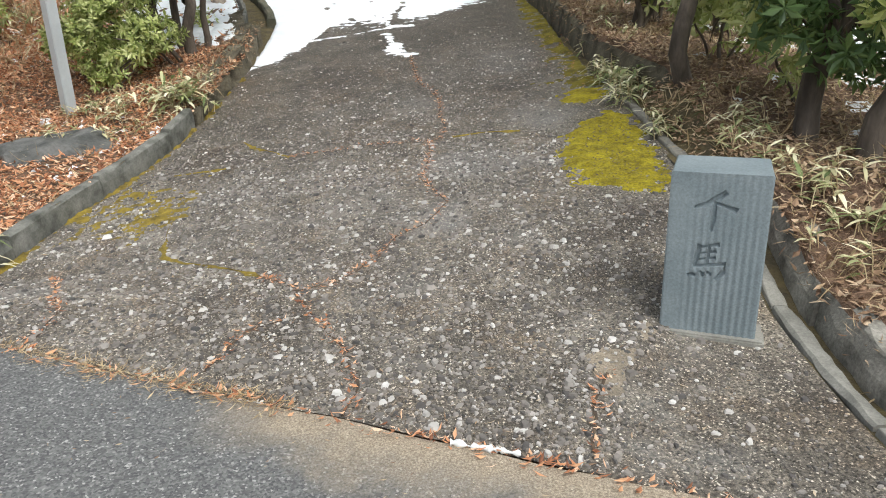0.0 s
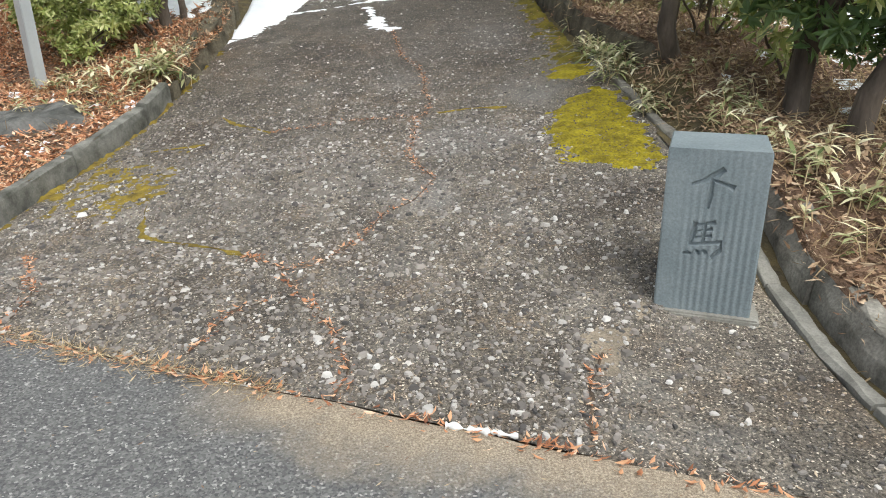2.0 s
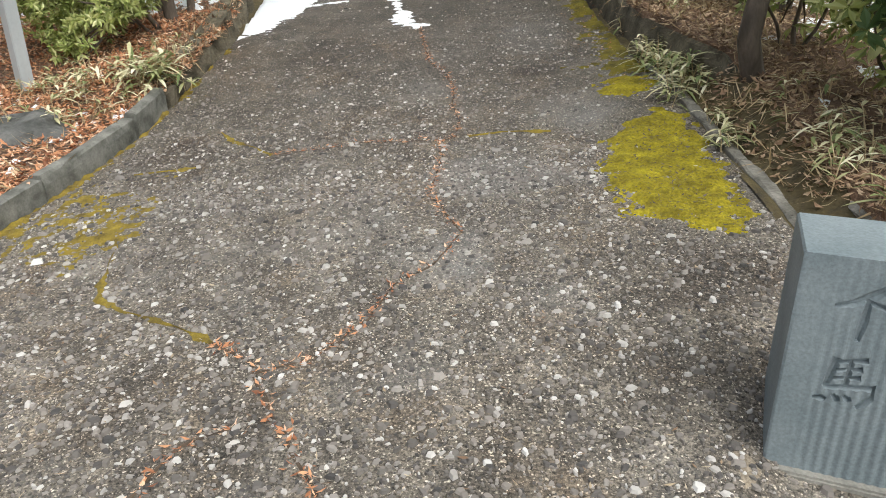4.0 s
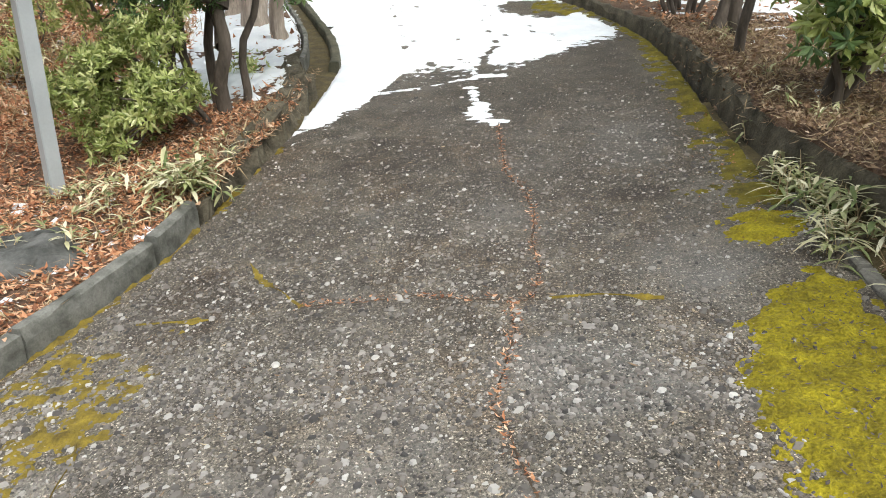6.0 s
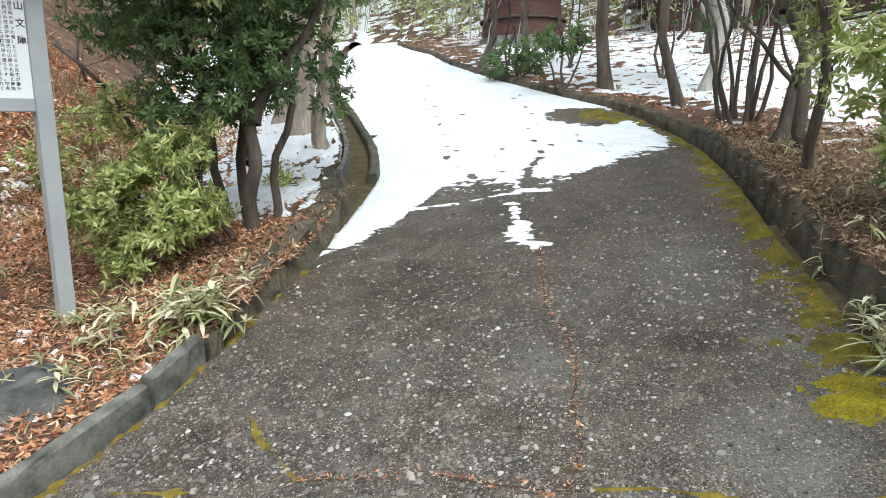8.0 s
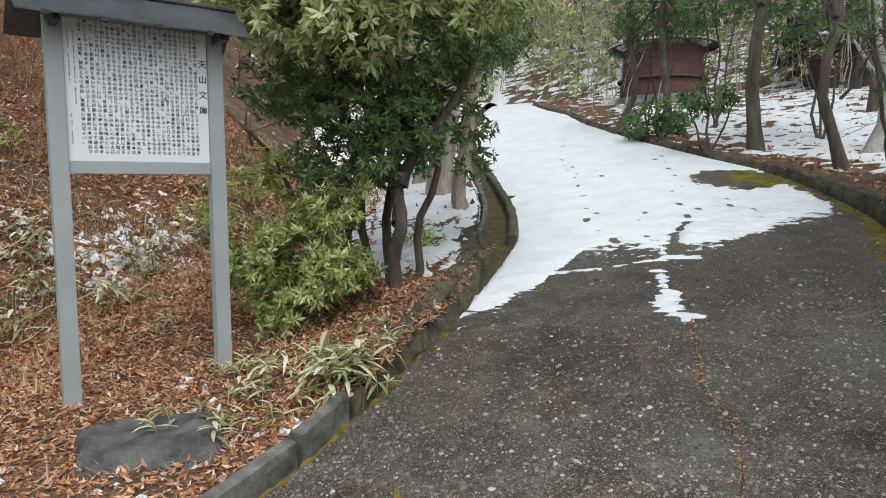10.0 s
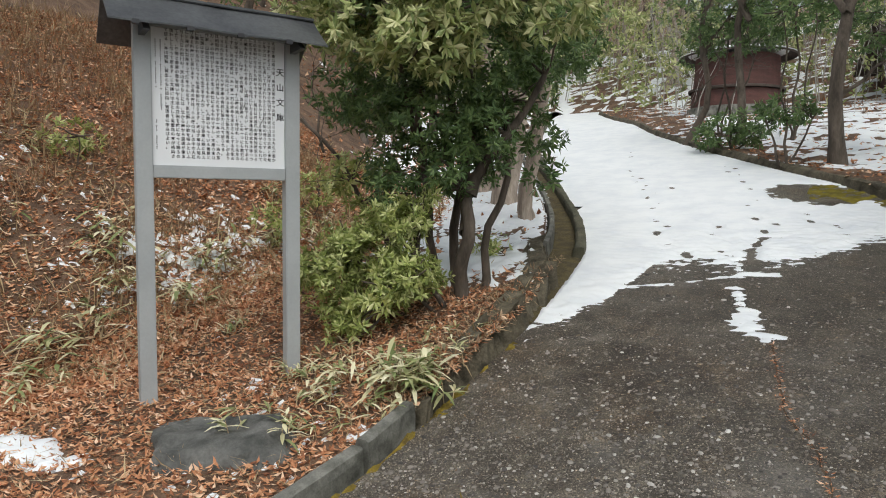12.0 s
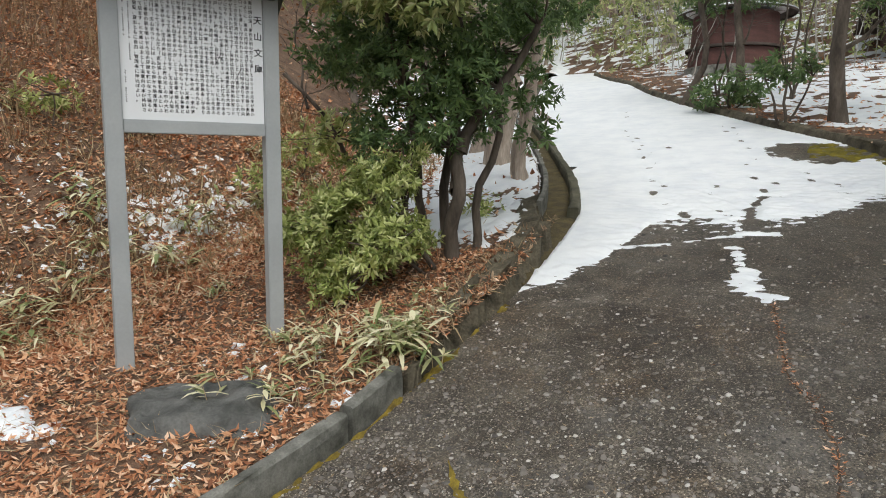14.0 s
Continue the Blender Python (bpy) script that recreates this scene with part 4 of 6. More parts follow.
tagged(layer("snow_past_drive", -15.0, -5.5, 27.9, 40.0, 0.16, end_snow, earth_under, M_SNOW, 0.03), "broken snow on the slope past the drive's bend", "snow", kind="stuff")


def moss_depth(X, Y, strip_only=False):
    n = fbm(X, Y, 6.0, 3, 61.0)
    fine = 0.015 * fbm(X, Y, 15.0, 3, 65.0) + 0.004 * fbm(X, Y, 42.0, 2, 67.0)
    cx = np.interp(Y, [3.65, 3.85, 4.3, 4.75, 5.12], [1.16, 1.06, 1.02, 1.05, 1.18])
    hw = np.interp(Y, [3.62, 3.85, 4.3, 4.75, 5.0, 5.14], [0.05, 0.24, 0.3, 0.24, 0.16, 0.0])
    d = np.clip((hw - np.abs(X - cx)) * 0.16, -0.05, 0.018) + 0.006 * n - 0.002
    d = np.where((Y < 3.62) | (Y > 5.16), -0.05, d)
    hw = np.interp(Y, [5.36, 5.45, 5.6, 5.82], [0.0, 0.17, 0.2, 0.0])
    d2 = np.clip((hw - np.abs(X - 1.06)) * 0.12, -0.05, 0.012) + 0.008 * n
    d = np.maximum(d, np.where((Y < 5.36) | (Y > 5.82), -0.05, d2))
    inner = np.interp(Y, [5.8, 6.1, 6.5, 7.0, 7.3, 8.1, 9.2, 10.3, 11.6, 13.2], [0.3, 0.34, 0.2, 0.2, 0.2, 0.2, 0.22, 0.16, 0.12, 0.1])
    d3 = np.clip((inner - (right_x(Y) - X)) * 0.09, -0.05, 0.012) + 0.018 * n - 0.003
    edge_moss = np.where((Y < 5.8) | (Y > 12.8), -0.05, d3)
    if strip_only:
        d5 = 0.45 - np.hypot(X + 0.1 + (Y - 12.4) * 0.5, (Y - 12.5) * 0.7)
        both = np.maximum(edge_moss, np.clip(d5 * 0.05, -0.04, 0.01) + 0.02 * n - 0.004)
        return np.where(X > right_x(Y), -0.05, both + fine)
    d4 = np.clip((0.045 - (X - left_x(Y))) * 0.3, -0.05, 0.012) + 0.022 * n - 0.006
    d = np.maximum(d, np.where((Y < 3.0) | (Y > 7.2), -0.05, d4))
    patch = 0.36 - np.hypot((X + 1.95) * 0.8, Y - 4.2)
    d = np.maximum(d, np.clip(patch * 0.03, -0.03, 0.004) + 0.012 * n - 0.004)
    out = np.maximum(left_x(Y) - 0.0 - X, X - right_x(Y) + 0.0)
    return np.where(out > 0, -0.05, d + fine)


moss_right = tagged(layer("moss", 0.5, 1.45, 3.5, 5.95, 0.014, moss_depth, drive_under, M_MOSS, 0.02), "yellow-green moss cushions along the drive's edge", "moss", kind="stuff")
M_MOSSOLIVE = mottled("olive_moss", (0.07, 0.058, 0.008), (0.26, 0.21, 0.016), 7.0, 90.0, 0.95, 1.0, 0.02)
tagged(layer("moss_band", -0.6, 1.45, 5.7, 13.2, 0.02, lambda X, Y: moss_depth(X, Y, True), drive_under, M_MOSSOLIVE, 0.02), "olive moss band at the foot of the kerb wall", "moss", kind="stuff")
moss_left = tagged(layer("moss", -2.42, -1.5, 2.9, 7.3, 0.018, moss_depth, drive_under, M_MOSSDRY, 0.02), "thin yellow-green moss along the kerb", "moss", kind="stuff")


def sand_depth(X, Y):
    n = fbm(X, Y, 7.0, 4, 71.0)
    patch = 0.1 - np.hypot(X - 0.76, (Y - 2.3) * 0.8)
    return np.clip(patch * 0.03, -0.02, 0.003) + 0.006 * n - 0.001


tagged(layer("washed_sand", 0.5, 1.05, 2.0, 2.6, 0.008, sand_depth, drive_under, M_SAND, 0.012), "small patch of pale sand on the concrete", "sand", kind="stuff")

# ---- cracks: lines of moss and of dry litter ----
CRACKS = {
    "moss": [[(-0.75, 3.05), (-0.98, 3.2), (-1.22, 3.33), (-1.41, 3.46), (-1.5, 3.7), (-1.56, 3.92), (-1.76, 4.24)], [(0.06, 4.97), (0.26, 4.98), (0.54, 4.94)], [(-1.62, 5.47), (-1.46, 5.27), (-1.22, 5.08), (-1.11, 4.98)], [(-1.94, 4.87), (-1.56, 4.89)]],
    "litter": [[(-0.17, 1.99), (-0.15, 2.15), (-0.23, 2.39), (-0.43, 2.67), (-0.57, 2.92), (-0.75, 3.05)], [(-0.54, 2.86), (-0.36, 2.96), (-0.23, 3.18), (-0.16, 3.42), (0.0, 3.59), (0.08, 3.81), (-0.1, 4.23), (-0.07, 4.63), (-0.1, 4.94), (-0.01, 5.0), (0.0, 5.23), (-0.06, 5.49), (-0.07, 5.84), (-0.15, 6.22), (-0.3, 6.52), (-0.41, 7.13), (-0.46, 7.46)], [(-1.14, 4.98), (-0.85, 5.01), (-0.57, 5.05), (-0.31, 4.99), (-0.11, 4.96)], [(0.59, 1.83), (0.65, 2.11), (0.7, 2.24)], [(-0.71, 2.24), (-0.68, 2.4), (-0.66, 2.52), (-0.52, 2.61)], [(-1.49, 2.49), (-1.5, 2.67), (-1.96, 3.37)]],
}


# dark brown colour painted in for the shade inside the open cracks
M_CRACK = mottled("crack_shadow", (0.035, 0.027, 0.02), (0.13, 0.09, 0.06), 12.0, 90.0, 0.95, 0.3, 0.004)
for kind, lines in CRACKS.items():
    for pts in lines:
        way = along(pts, 0.03)
        v, f = [], []
        for i, (x, y) in enumerate(way):
            jx = 0.016 * noise.noise((x * 9, y * 9, 1.0))
            w = (0.019 * min(1, max(0.02, 0.75 + 2.2 * noise.noise((x * 5, y * 5, 8.0)))) if kind == "moss" else 0.007) * (0.5 + abs(noise.noise((x * 14, y * 14, 4.0))) * (2.2 if kind == "moss" else 1.0))
            dx, dy = (way[min(i + 1, len(way) - 1)][0] - way[max(i - 1, 0)][0], way[min(i + 1, len(way) - 1)][1] - way[max(i - 1, 0)][1])
            k = math.hypot(dx, dy) + 1e-9
            for s in (-1, 0, 1):
                px, py = x + jx - s * w * dy / k, y + s * w * dx / k
                v.append((px, py, surf(px, py) + (0.002 if s else (0.009 if kind == "moss" else 0.003))))
        f = [(i * 3 + a, i * 3 + a + 1, i * 3 + a + 4, i * 3 + a + 3) for i in range(len(way) - 1) for a in (0, 1)]
        tagged(from_arrays("crack_strip", v, f, M_MOSSDRY if kind == "moss" else M_CRACK), "crack in the concrete filled with " + ("moss" if kind == "moss" else "painted dark shade"), "crack", kind="stuff")

rng = np.random.default_rng(4)


def scatter_litter(name, pts, n, spread, size, mat, label, lift=0.004, narrow=(0.08, 0.45)):
    way = np.array(along(pts, 0.02))
    p = way[rng.integers(0, len(way), n)] + rng.normal(0, spread, (n, 2))
    z = drive_under(p[:, 0], p[:, 1]) + lift + rng.uniform(0, 0.008, n)
    ang = rng.uniform(0, 2 * np.pi, n)
    d = np.stack([np.cos(ang), np.sin(ang), rng.normal(0, 0.18, n)], 1)
    s = np.stack([-np.sin(ang), np.cos(ang), rng.normal(0, 0.3, n)], 1)
    L = size * rng.uniform(0.5, 1.4, n)
    v, f = leaf_arrays(np.column_stack([p, z]), d, s, L, L * rng.uniform(*narrow, n))
    return tagged(from_arrays(name, v, f, mat), label, "litter", kind="stuff")


for pts in CRACKS["litter"]:
    long_ = sum(math.dist(a, b) for a, b in zip(pts, pts[1:]))
    scatter_litter("crack_litter", pts, int(long_ * 130), 0.013, 0.028, M_FALLEN, "dry brown leaf scraps caught in a crack")
seam = [(x, float(seam_y(x))) for x in np.linspace(-2.3, 1.0, 30)]
scatter_litter("seam_litter", seam, 420, 0.02, 0.035, M_FALLEN, "dry leaf scraps along the asphalt seam")
scatter_litter("seam_straw", seam[:18], 1500, 0.028, 0.045, M_STRAW, "dry straw along the asphalt seam", 0.004, (0.04, 0.1))
scatter_litter("moss_litter", [(1.15, 3.75), (1.0, 4.1), (1.05, 4.5), (1.15, 4.95)], 520, 0.14, 0.022, M_TWIG, "dark leaf scraps lying on the moss", 0.02)
scatter_litter("moss_litter", [(1.05, 5.5), (1.0, 6.4), (0.95, 8.0)], 200, 0.1, 0.022, M_FALLEN, "dark leaf scraps lying on the moss", 0.012)
M_CHALK = mottled("white_bark", (0.6, 0.6, 0.58), (0.85, 0.85, 0.83), 12.0, 60.0, 0.8, 0.3, 0.004)
for a, b in (((-0.55, 2.09), (-0.43, 2.065)), ((0.18, 1.862), (0.385, 1.812))):
    t = Tubes()
    pts = [(a[0] + (b[0] - a[0]) * s, a[1] + (b[1] - a[1]) * s + 0.006 * noise.noise((s * 5, a[0], 0)), 0.006) for s in np.linspace(0, 1, 25)]
    t.add(pts, [0.003 + 0.02 * abs(noise.noise((i * 0.53, a[0] * 3, 2))) + 0.004 * noise.noise((i * 1.9, 4, 2)) for i in range(25)], 6)
    tagged(t.make("white_stick", M_CHALK), "peeled white stick lying on the asphalt seam", "stick")


# ---- gravel standing out of the worn concrete ----
def gravel(name, n, x0, x1, y0, y1, big, label):
    x, y = rng.uniform(x0, x1, n), y0 + (y1 - y0) * rng.uniform(0, 1, n) ** 1.3
    ok = (y > seam_y(x) + 0.03) & (x > left_x(y) + 0.04) & (x < right_x(y) - 0.02)
    ok &= rng.uniform(0, 1, n) < np.clip((8.4 - y + 1.3 * np.clip(x + 0.5, 0, 1.5)) / 3.2, 0.16, 1)
    ok &= (fbm(x, y, 1.1, 2, 81.0) + rng.normal(0, 0.35, n)) > -0.45
    ok &= rng.uniform(0, 1, n) > 0.8 * front_slab(x, y)
    x, y = x[ok], y[ok]
    n = len(x)
    z = drive_under(x, y)
    r = big * np.clip(rng.lognormal(-0.35, 0.45, n), 0.3, 1.9)
    sides = 6
    ang = np.linspace(0, 2 * np.pi, sides, endpoint=False)[None] + rng.uniform(0, 6, (n, 1))
    rad = r[:, None] * rng.uniform(0.6, 1.3, (n, sides))
    el, tilt = rng.uniform(0.4, 0.95, (n, 1)), rng.uniform(0, 6.28, (n, 1))
    px, py = rad * np.cos(ang), rad * np.sin(ang) * el
    qx, qy = px * np.cos(tilt) - py * np.sin(tilt), px * np.sin(tilt) + py * np.cos(tilt)
    lo = np.stack([x[:, None] + qx, y[:, None] + qy, np.repeat((z - 0.002)[:, None], sides, 1)], -1)
    h = (r * rng.uniform(0.2, 0.65, n))[:, None]
    hi = np.stack([x[:, None] + qx * 0.68, y[:, None] + qy * 0.68, np.repeat(z[:, None] + h, sides, 1)], -1)
    v = np.concatenate([lo, hi], 1).reshape(-1, 3)
    f = []
    for i in range(n):
        b = i * 12
        f += [(b + k, b + (k + 1) % 6, b + 6 + (k + 1) % 6, b + 6 + k) for k in range(6)]
        f.append(tuple(b + 6 + k for k in range(6)))
    return tagged(from_arrays(name, v, f, M_PEBBLE), label, "gravel", kind="stuff")


gravel("exposed_gravel", 30000, -2.3, 1.4, 1.6, 4.6, 0.011, "rounded stones standing out of worn concrete")
gravel("exposed_gravel", 900, -2.2, 1.4, 1.6, 5.5, 0.017, "larger rounded stones in the worn concrete")
gravel("exposed_gravel", 36000, -2.3, 1.3, 4.2, 10.5, 0.0105, "rounded stones standing out of worn concrete")


# ---- plants ----
def unit(v):
    return v / (np.linalg.norm(v, axis=-1, keepdims=True) + 1e-9)


def whorls(name, tips, outward, length, width, mat, parent, per=7, seed=1, up=0.35, label=""):
    """Leaves in rosettes at the twig ends."""
    r = np.random.default_rng(seed)
    n = len(tips)
    axis = unit(outward + r.normal(0, 0.35, (n, 3)) + (0, 0, up))
    ref = unit(np.cross(axis, r.normal(0, 1, (n, 3))))
    oth = np.cross(axis, ref)
    pos, way, side, size = [], [], [], []
    for k in range(per):
        t = 2 * np.pi * k / per + r.normal(0, 0.25, n)
        spread = r.uniform(-0.05, 0.5, n)[:, None]
        d = ref * np.cos(t)[:, None] + oth * np.sin(t)[:, None]
        pos.append(tips + axis * r.uniform(-0.02, 0.02, n)[:, None])
        way.append(unit(d + axis * spread - np.array((0, 0, 0.12))))
        side.append(np.cross(axis, d))
        size.append(r.uniform(0.65, 1.2, n))
    s = np.concatenate(size)
    v, f = leaf_arrays(np.concatenate(pos), np.concatenate(way), np.concatenate(side), length * s, width * s, 0.12, 0.15)
    return from_arrays(name, v, f, mat, parent, label)


def blob_tips(blobs, n, seed, hollow=0.55, ragged=0.3):
    """Twig ends in the outer shells of several rounded masses, with gaps."""
    r = np.random.default_rng(seed)
    vol = np.array([b[3] ** 2 for b in blobs])
    pick = r.choice(len(blobs), n, p=vol / vol.sum())
    b = np.array(blobs)[pick]
    d = unit(r.normal(0, 1, (n, 3)))
    rad = r.uniform(hollow, 1.0, n) ** 0.7
    flat = b[:, 4] if b.shape[1] > 4 else np.ones(n)
    p = b[:, :3] + d * (b[:, 3] * rad)[:, None] * np.stack([np.ones(n), np.ones(n), flat], 1)
    p += r.normal(0, ragged * 0.12, (n, 3))
    gap = np.array([noise.noise((q[0] * 2.4, q[1] * 2.4, q[2] * 2.4 + seed)) for q in p])
    ok = gap > -0.2
    return p[ok], d[ok]


def limb(t, a, b, r0, r1, seed, wob=0.12, n=8, sides=7):
    a, b = Vector(a), Vector(b)
    L = (b - a).length
    pts = []
    for i in range(n + 1):
        s = i / n
        k = math.sin(math.pi * s) if i < n else 0
        w = Vector((noise.noise((seed, s * 2.2, 0)), noise.noise((seed + 7, s * 2.2, 3)), 0.4 * noise.noise((seed + 3, s * 2.2, 9))))
        pts.append(a.lerp(b, s) + w * wob * L * (0.35 + 0.65 * k) * (s > 0))
    t.add(pts, [r0 + (r1 - r0) * (i / n) ** 0.8 + (0.35 * r0 * max(0, 1 - i / (n * 0.12)) if r0 > 0.03 else 0) for i in range(n + 1)], sides)
    return pts


def twigs(t, start, n, reach, seed, r=0.006, up=0.4):
    rnd = random.Random(seed)
    for k in range(n):
        p = Vector(rnd.choice(start))
        d = Vector((rnd.gauss(0, 1), rnd.gauss(0, 1), rnd.gauss(up, 0.6))).normalized()
        q = p + d * reach * rnd.uniform(0.5, 1.2)
        pts = limb(t, p, q, r, r * 0.35, seed + k * 1.7, 0.15, 4, 4)
        for j in range(2):
            m = pts[rnd.randint(1, 3)]
            e = m + (d + Vector((rnd.gauss(0, 0.6), rnd.gauss(0, 0.6), rnd.gauss(0.2, 0.4)))).normalized() * reach * rnd.uniform(0.25, 0.5)
            t.add([m, m.lerp(e, 0.5) + Vector((0, 0, 0.02)), e], [r * 0.5, r * 0.4, r * 0.2], 3)


def tree(name, stems, blobs, tips, leaf, label, category="tree", bark=None, leafmat=None, seed=1, bare=0, per=7, group="", hollow=0.55, reach=0.5):
    """Stems: lists of (from, to, radius, end radius). Blobs: the masses of the crown."""
    bark, leafmat = bark or M_BARK, leafmat or M_LEAF
    bx, by, bz = stems[0][0]
    e = tagged(base(name, bx, by, bz), label, category, group)
    inv = e.matrix_world.inverted()
    ends = []
    for i, (a, b, r0, r1) in enumerate(stems):
        t = Tubes()
        pts = limb(t, a, b, r0, r1, seed * 3.1 + i * 5.3, 0.13)
        ends += pts[4:]
        t.make("trunk" if i == 0 else "limb", bark, e).matrix_parent_inverse = inv
    t = Tubes()
    if blobs and tips:
        rnd = random.Random(seed)
        for k, bl in enumerate(blobs):
            c = Vector(bl[:3])
            for j in range(4):
                d = Vector((rnd.gauss(0, 1), rnd.gauss(0, 1), rnd.gauss(0.2, 0.7))).normalized()
                p = min(ends, key=lambda q: (q - c).length)
                limb(t, p, c + d * bl[3] * 0.8, 0.014, 0.004, seed + k * 2.2 + j, 0.14, 5, 5)
    if bare:
        twigs(t, ends, bare, reach, seed)
    if t.v:
        tagged(t.make("branchwork", bark, e), kind="stuff").matrix_parent_inverse = inv
    if blobs and tips:
        p, d = blob_tips(blobs, tips, seed, hollow)
        cr = tagged(whorls("crown", p, d, leaf, leaf * 0.35, leafmat, e, per, seed), kind="stuff")
        cr.matrix_parent_inverse = inv
    return e


def g3(x, y, sink=0.16):
    return (x, y, earth(x, y) - sink)


# the low evergreen shrub beside the notice board
b0 = g3(-2.85, 7.5)
tree("evergreen_shrub", [(b0, (-3.0, 7.2, 1.2), 0.03, 0.015), (b0, (-3.5, 7.1, 1.15), 0.025, 0.012), (b0, (-2.9, 6.9, 1.0), 0.02, 0.01)],
     [(-3.3, 6.95, 1.2, 0.3, 0.7), (-3.68, 6.85, 1.1, 0.24, 0.5), (-3.16, 6.88, 0.98, 0.26, 0.6), (-3.42, 6.72, 0.86, 0.2, 0.5), (-2.93, 7.0, 1.1, 0.24, 0.6), (-3.1, 7.1, 1.52, 0.22, 0.7), (-3.5, 6.95, 1.36, 0.2, 0.5), (-3.05, 7.2, 1.75, 0.18, 0.7), (-3.85, 6.9, 1.02, 0.12, 0.6), (-3.3, 6.7, 0.7, 0.13, 0.6)], 1250, 0.072, "low evergreen shrub with whorls of light green leaves", "shrub", seed=11, per=8, leafmat=M_LEAF, hollow=0.7)

# the tall dark evergreen behind it
b1 = g3(-2.83, 7.6)
tree("evergreen_tree", [(b1, (-2.78, 7.62, 1.75), 0.07, 0.05), ((-2.78, 7.62, 1.72), (-3.0, 7.75, 3.1), 0.055, 0.03), ((-2.78, 7.62, 1.72), (-2.3, 8.0, 2.7), 0.055, 0.025), ((-2.79, 7.62, 1.4), (-3.6, 8.2, 2.8), 0.05, 0.02), ((-3.0, 7.75, 2.8), (-3.3, 7.3, 3.7), 0.03, 0.015), (g3(-3.02, 7.85), (-3.08, 7.8, 2.6), 0.05, 0.03), (g3(-2.75, 7.9), (-2.6, 7.95, 2.5), 0.04, 0.025)],
     [(-2.75, 7.7, 2.75, 0.6, 0.8), (-3.25, 7.5, 3.2, 0.6, 0.8), (-2.6, 7.9, 2.5, 0.42, 0.8), (-2.4, 8.2, 3.05, 0.55, 0.8), (-2.9, 7.5, 3.7, 0.7, 0.8), (-3.6, 7.9, 2.9, 0.55, 0.8), (-3.4, 8.4, 3.9, 0.8, 0.8), (-3.1, 7.5, 2.35, 0.5, 0.7), (-2.65, 7.6, 2.25, 0.4, 0.7), (-3.8, 7.6, 2.6, 0.5, 0.7), (-3.5, 7.7, 2.0, 0.35, 0.7), (-2.95, 7.55, 1.92, 0.34, 0.7), (-2.72, 7.75, 2.0, 0.22, 0.7), (-3.3, 7.4, 1.75, 0.3, 0.7)], 4500, 0.072, "dark evergreen tree arching over the drive's edge", seed=12, leafmat=M_LEAFDARK, per=8)
tree("flowering_evergreen", [(g3(-3.2, 7.9), (-3.3, 7.6, 2.3), 0.045, 0.03), ((-3.3, 7.6, 2.2), (-3.3, 7.1, 3.2), 0.03, 0.015), ((-3.3, 7.6, 2.2), (-2.8, 7.1, 3.0), 0.028, 0.012)],
     [(-3.2, 7.0, 3.0, 0.5, 0.6), (-2.75, 6.95, 2.8, 0.42, 0.6), (-2.5, 7.05, 3.15, 0.5, 0.6), (-3.5, 6.9, 3.3, 0.55, 0.6), (-2.1, 7.4, 3.1, 0.45, 0.6), (-2.9, 6.9, 3.4, 0.5, 0.6), (-3.85, 7.0, 3.1, 0.4, 0.6)], 1250, 0.1, "evergreen with pale yellow-green leaf tips", seed=13, leafmat=M_LEAFPALE, per=8)
tree("leaning_stem", [(g3(-3.6, 8.2), (-4.6, 7.6, 2.4), 0.035, 0.015), ((-4.4, 7.7, 2.1), (-4.7, 7.9, 2.9), 0.015, 0.008)], [(-4.2, 7.9, 1.9, 0.35, 0.7), (-3.8, 7.9, 1.5, 0.35, 0.7)], 170, 0.09, "leaning grey stem with few green leaves", seed=14, bare=14)
tree("old_trunk", [(g3(-4.15, 11.2), (-3.75, 11.1, 4.0), 0.19, 0.14), ((-3.95, 11.15, 2.6), (-4.5, 11.4, 4.8), 0.1, 0.06)], [(-3.2, 9.6, 3.8, 0.9, 0.8), (-3.9, 9.9, 4.4, 1.0, 0.8)], 380, 0.11, "old tree with pale ridged leaning trunk", bark=M_PALEBARK, seed=15, leafmat=M_LEAFDARK)
tree("old_trunk", [(g3(-3.4, 10.3), (-3.2, 10.1, 3.4), 0.1, 0.07)], [(-2.75, 9.0, 3.2, 0.55, 0.8), (-2.72, 8.8, 2.35, 0.28, 0.8), (-2.7, 8.9, 1.95, 0.2, 0.8)], 280, 0.1, "slim pale trunk beside the drain channel", bark=M_PALEBARK, seed=16, leafmat=M_LEAFDARK)
tree("old_trunk", [(g3(-4.9, 11.9), (-5.0, 11.9, 4.6), 0.11, 0.08)], [(-4.7, 10.9, 4.6, 1.1, 0.8)], 260, 0.12, "tree with reddish pale bark", bark=M_PALEBARK, seed=17, leafmat=M_LEAFDARK)
tree("seedling", [(g3(-3.15, 8.75, 0.02), (-3.1, 8.75, 1.15), 0.008, 0.004)], [(-3.1, 8.75, 1.2, 0.16, 0.7)], 26, 0.08, "small green seedling among straw", "seedling", seed=18)

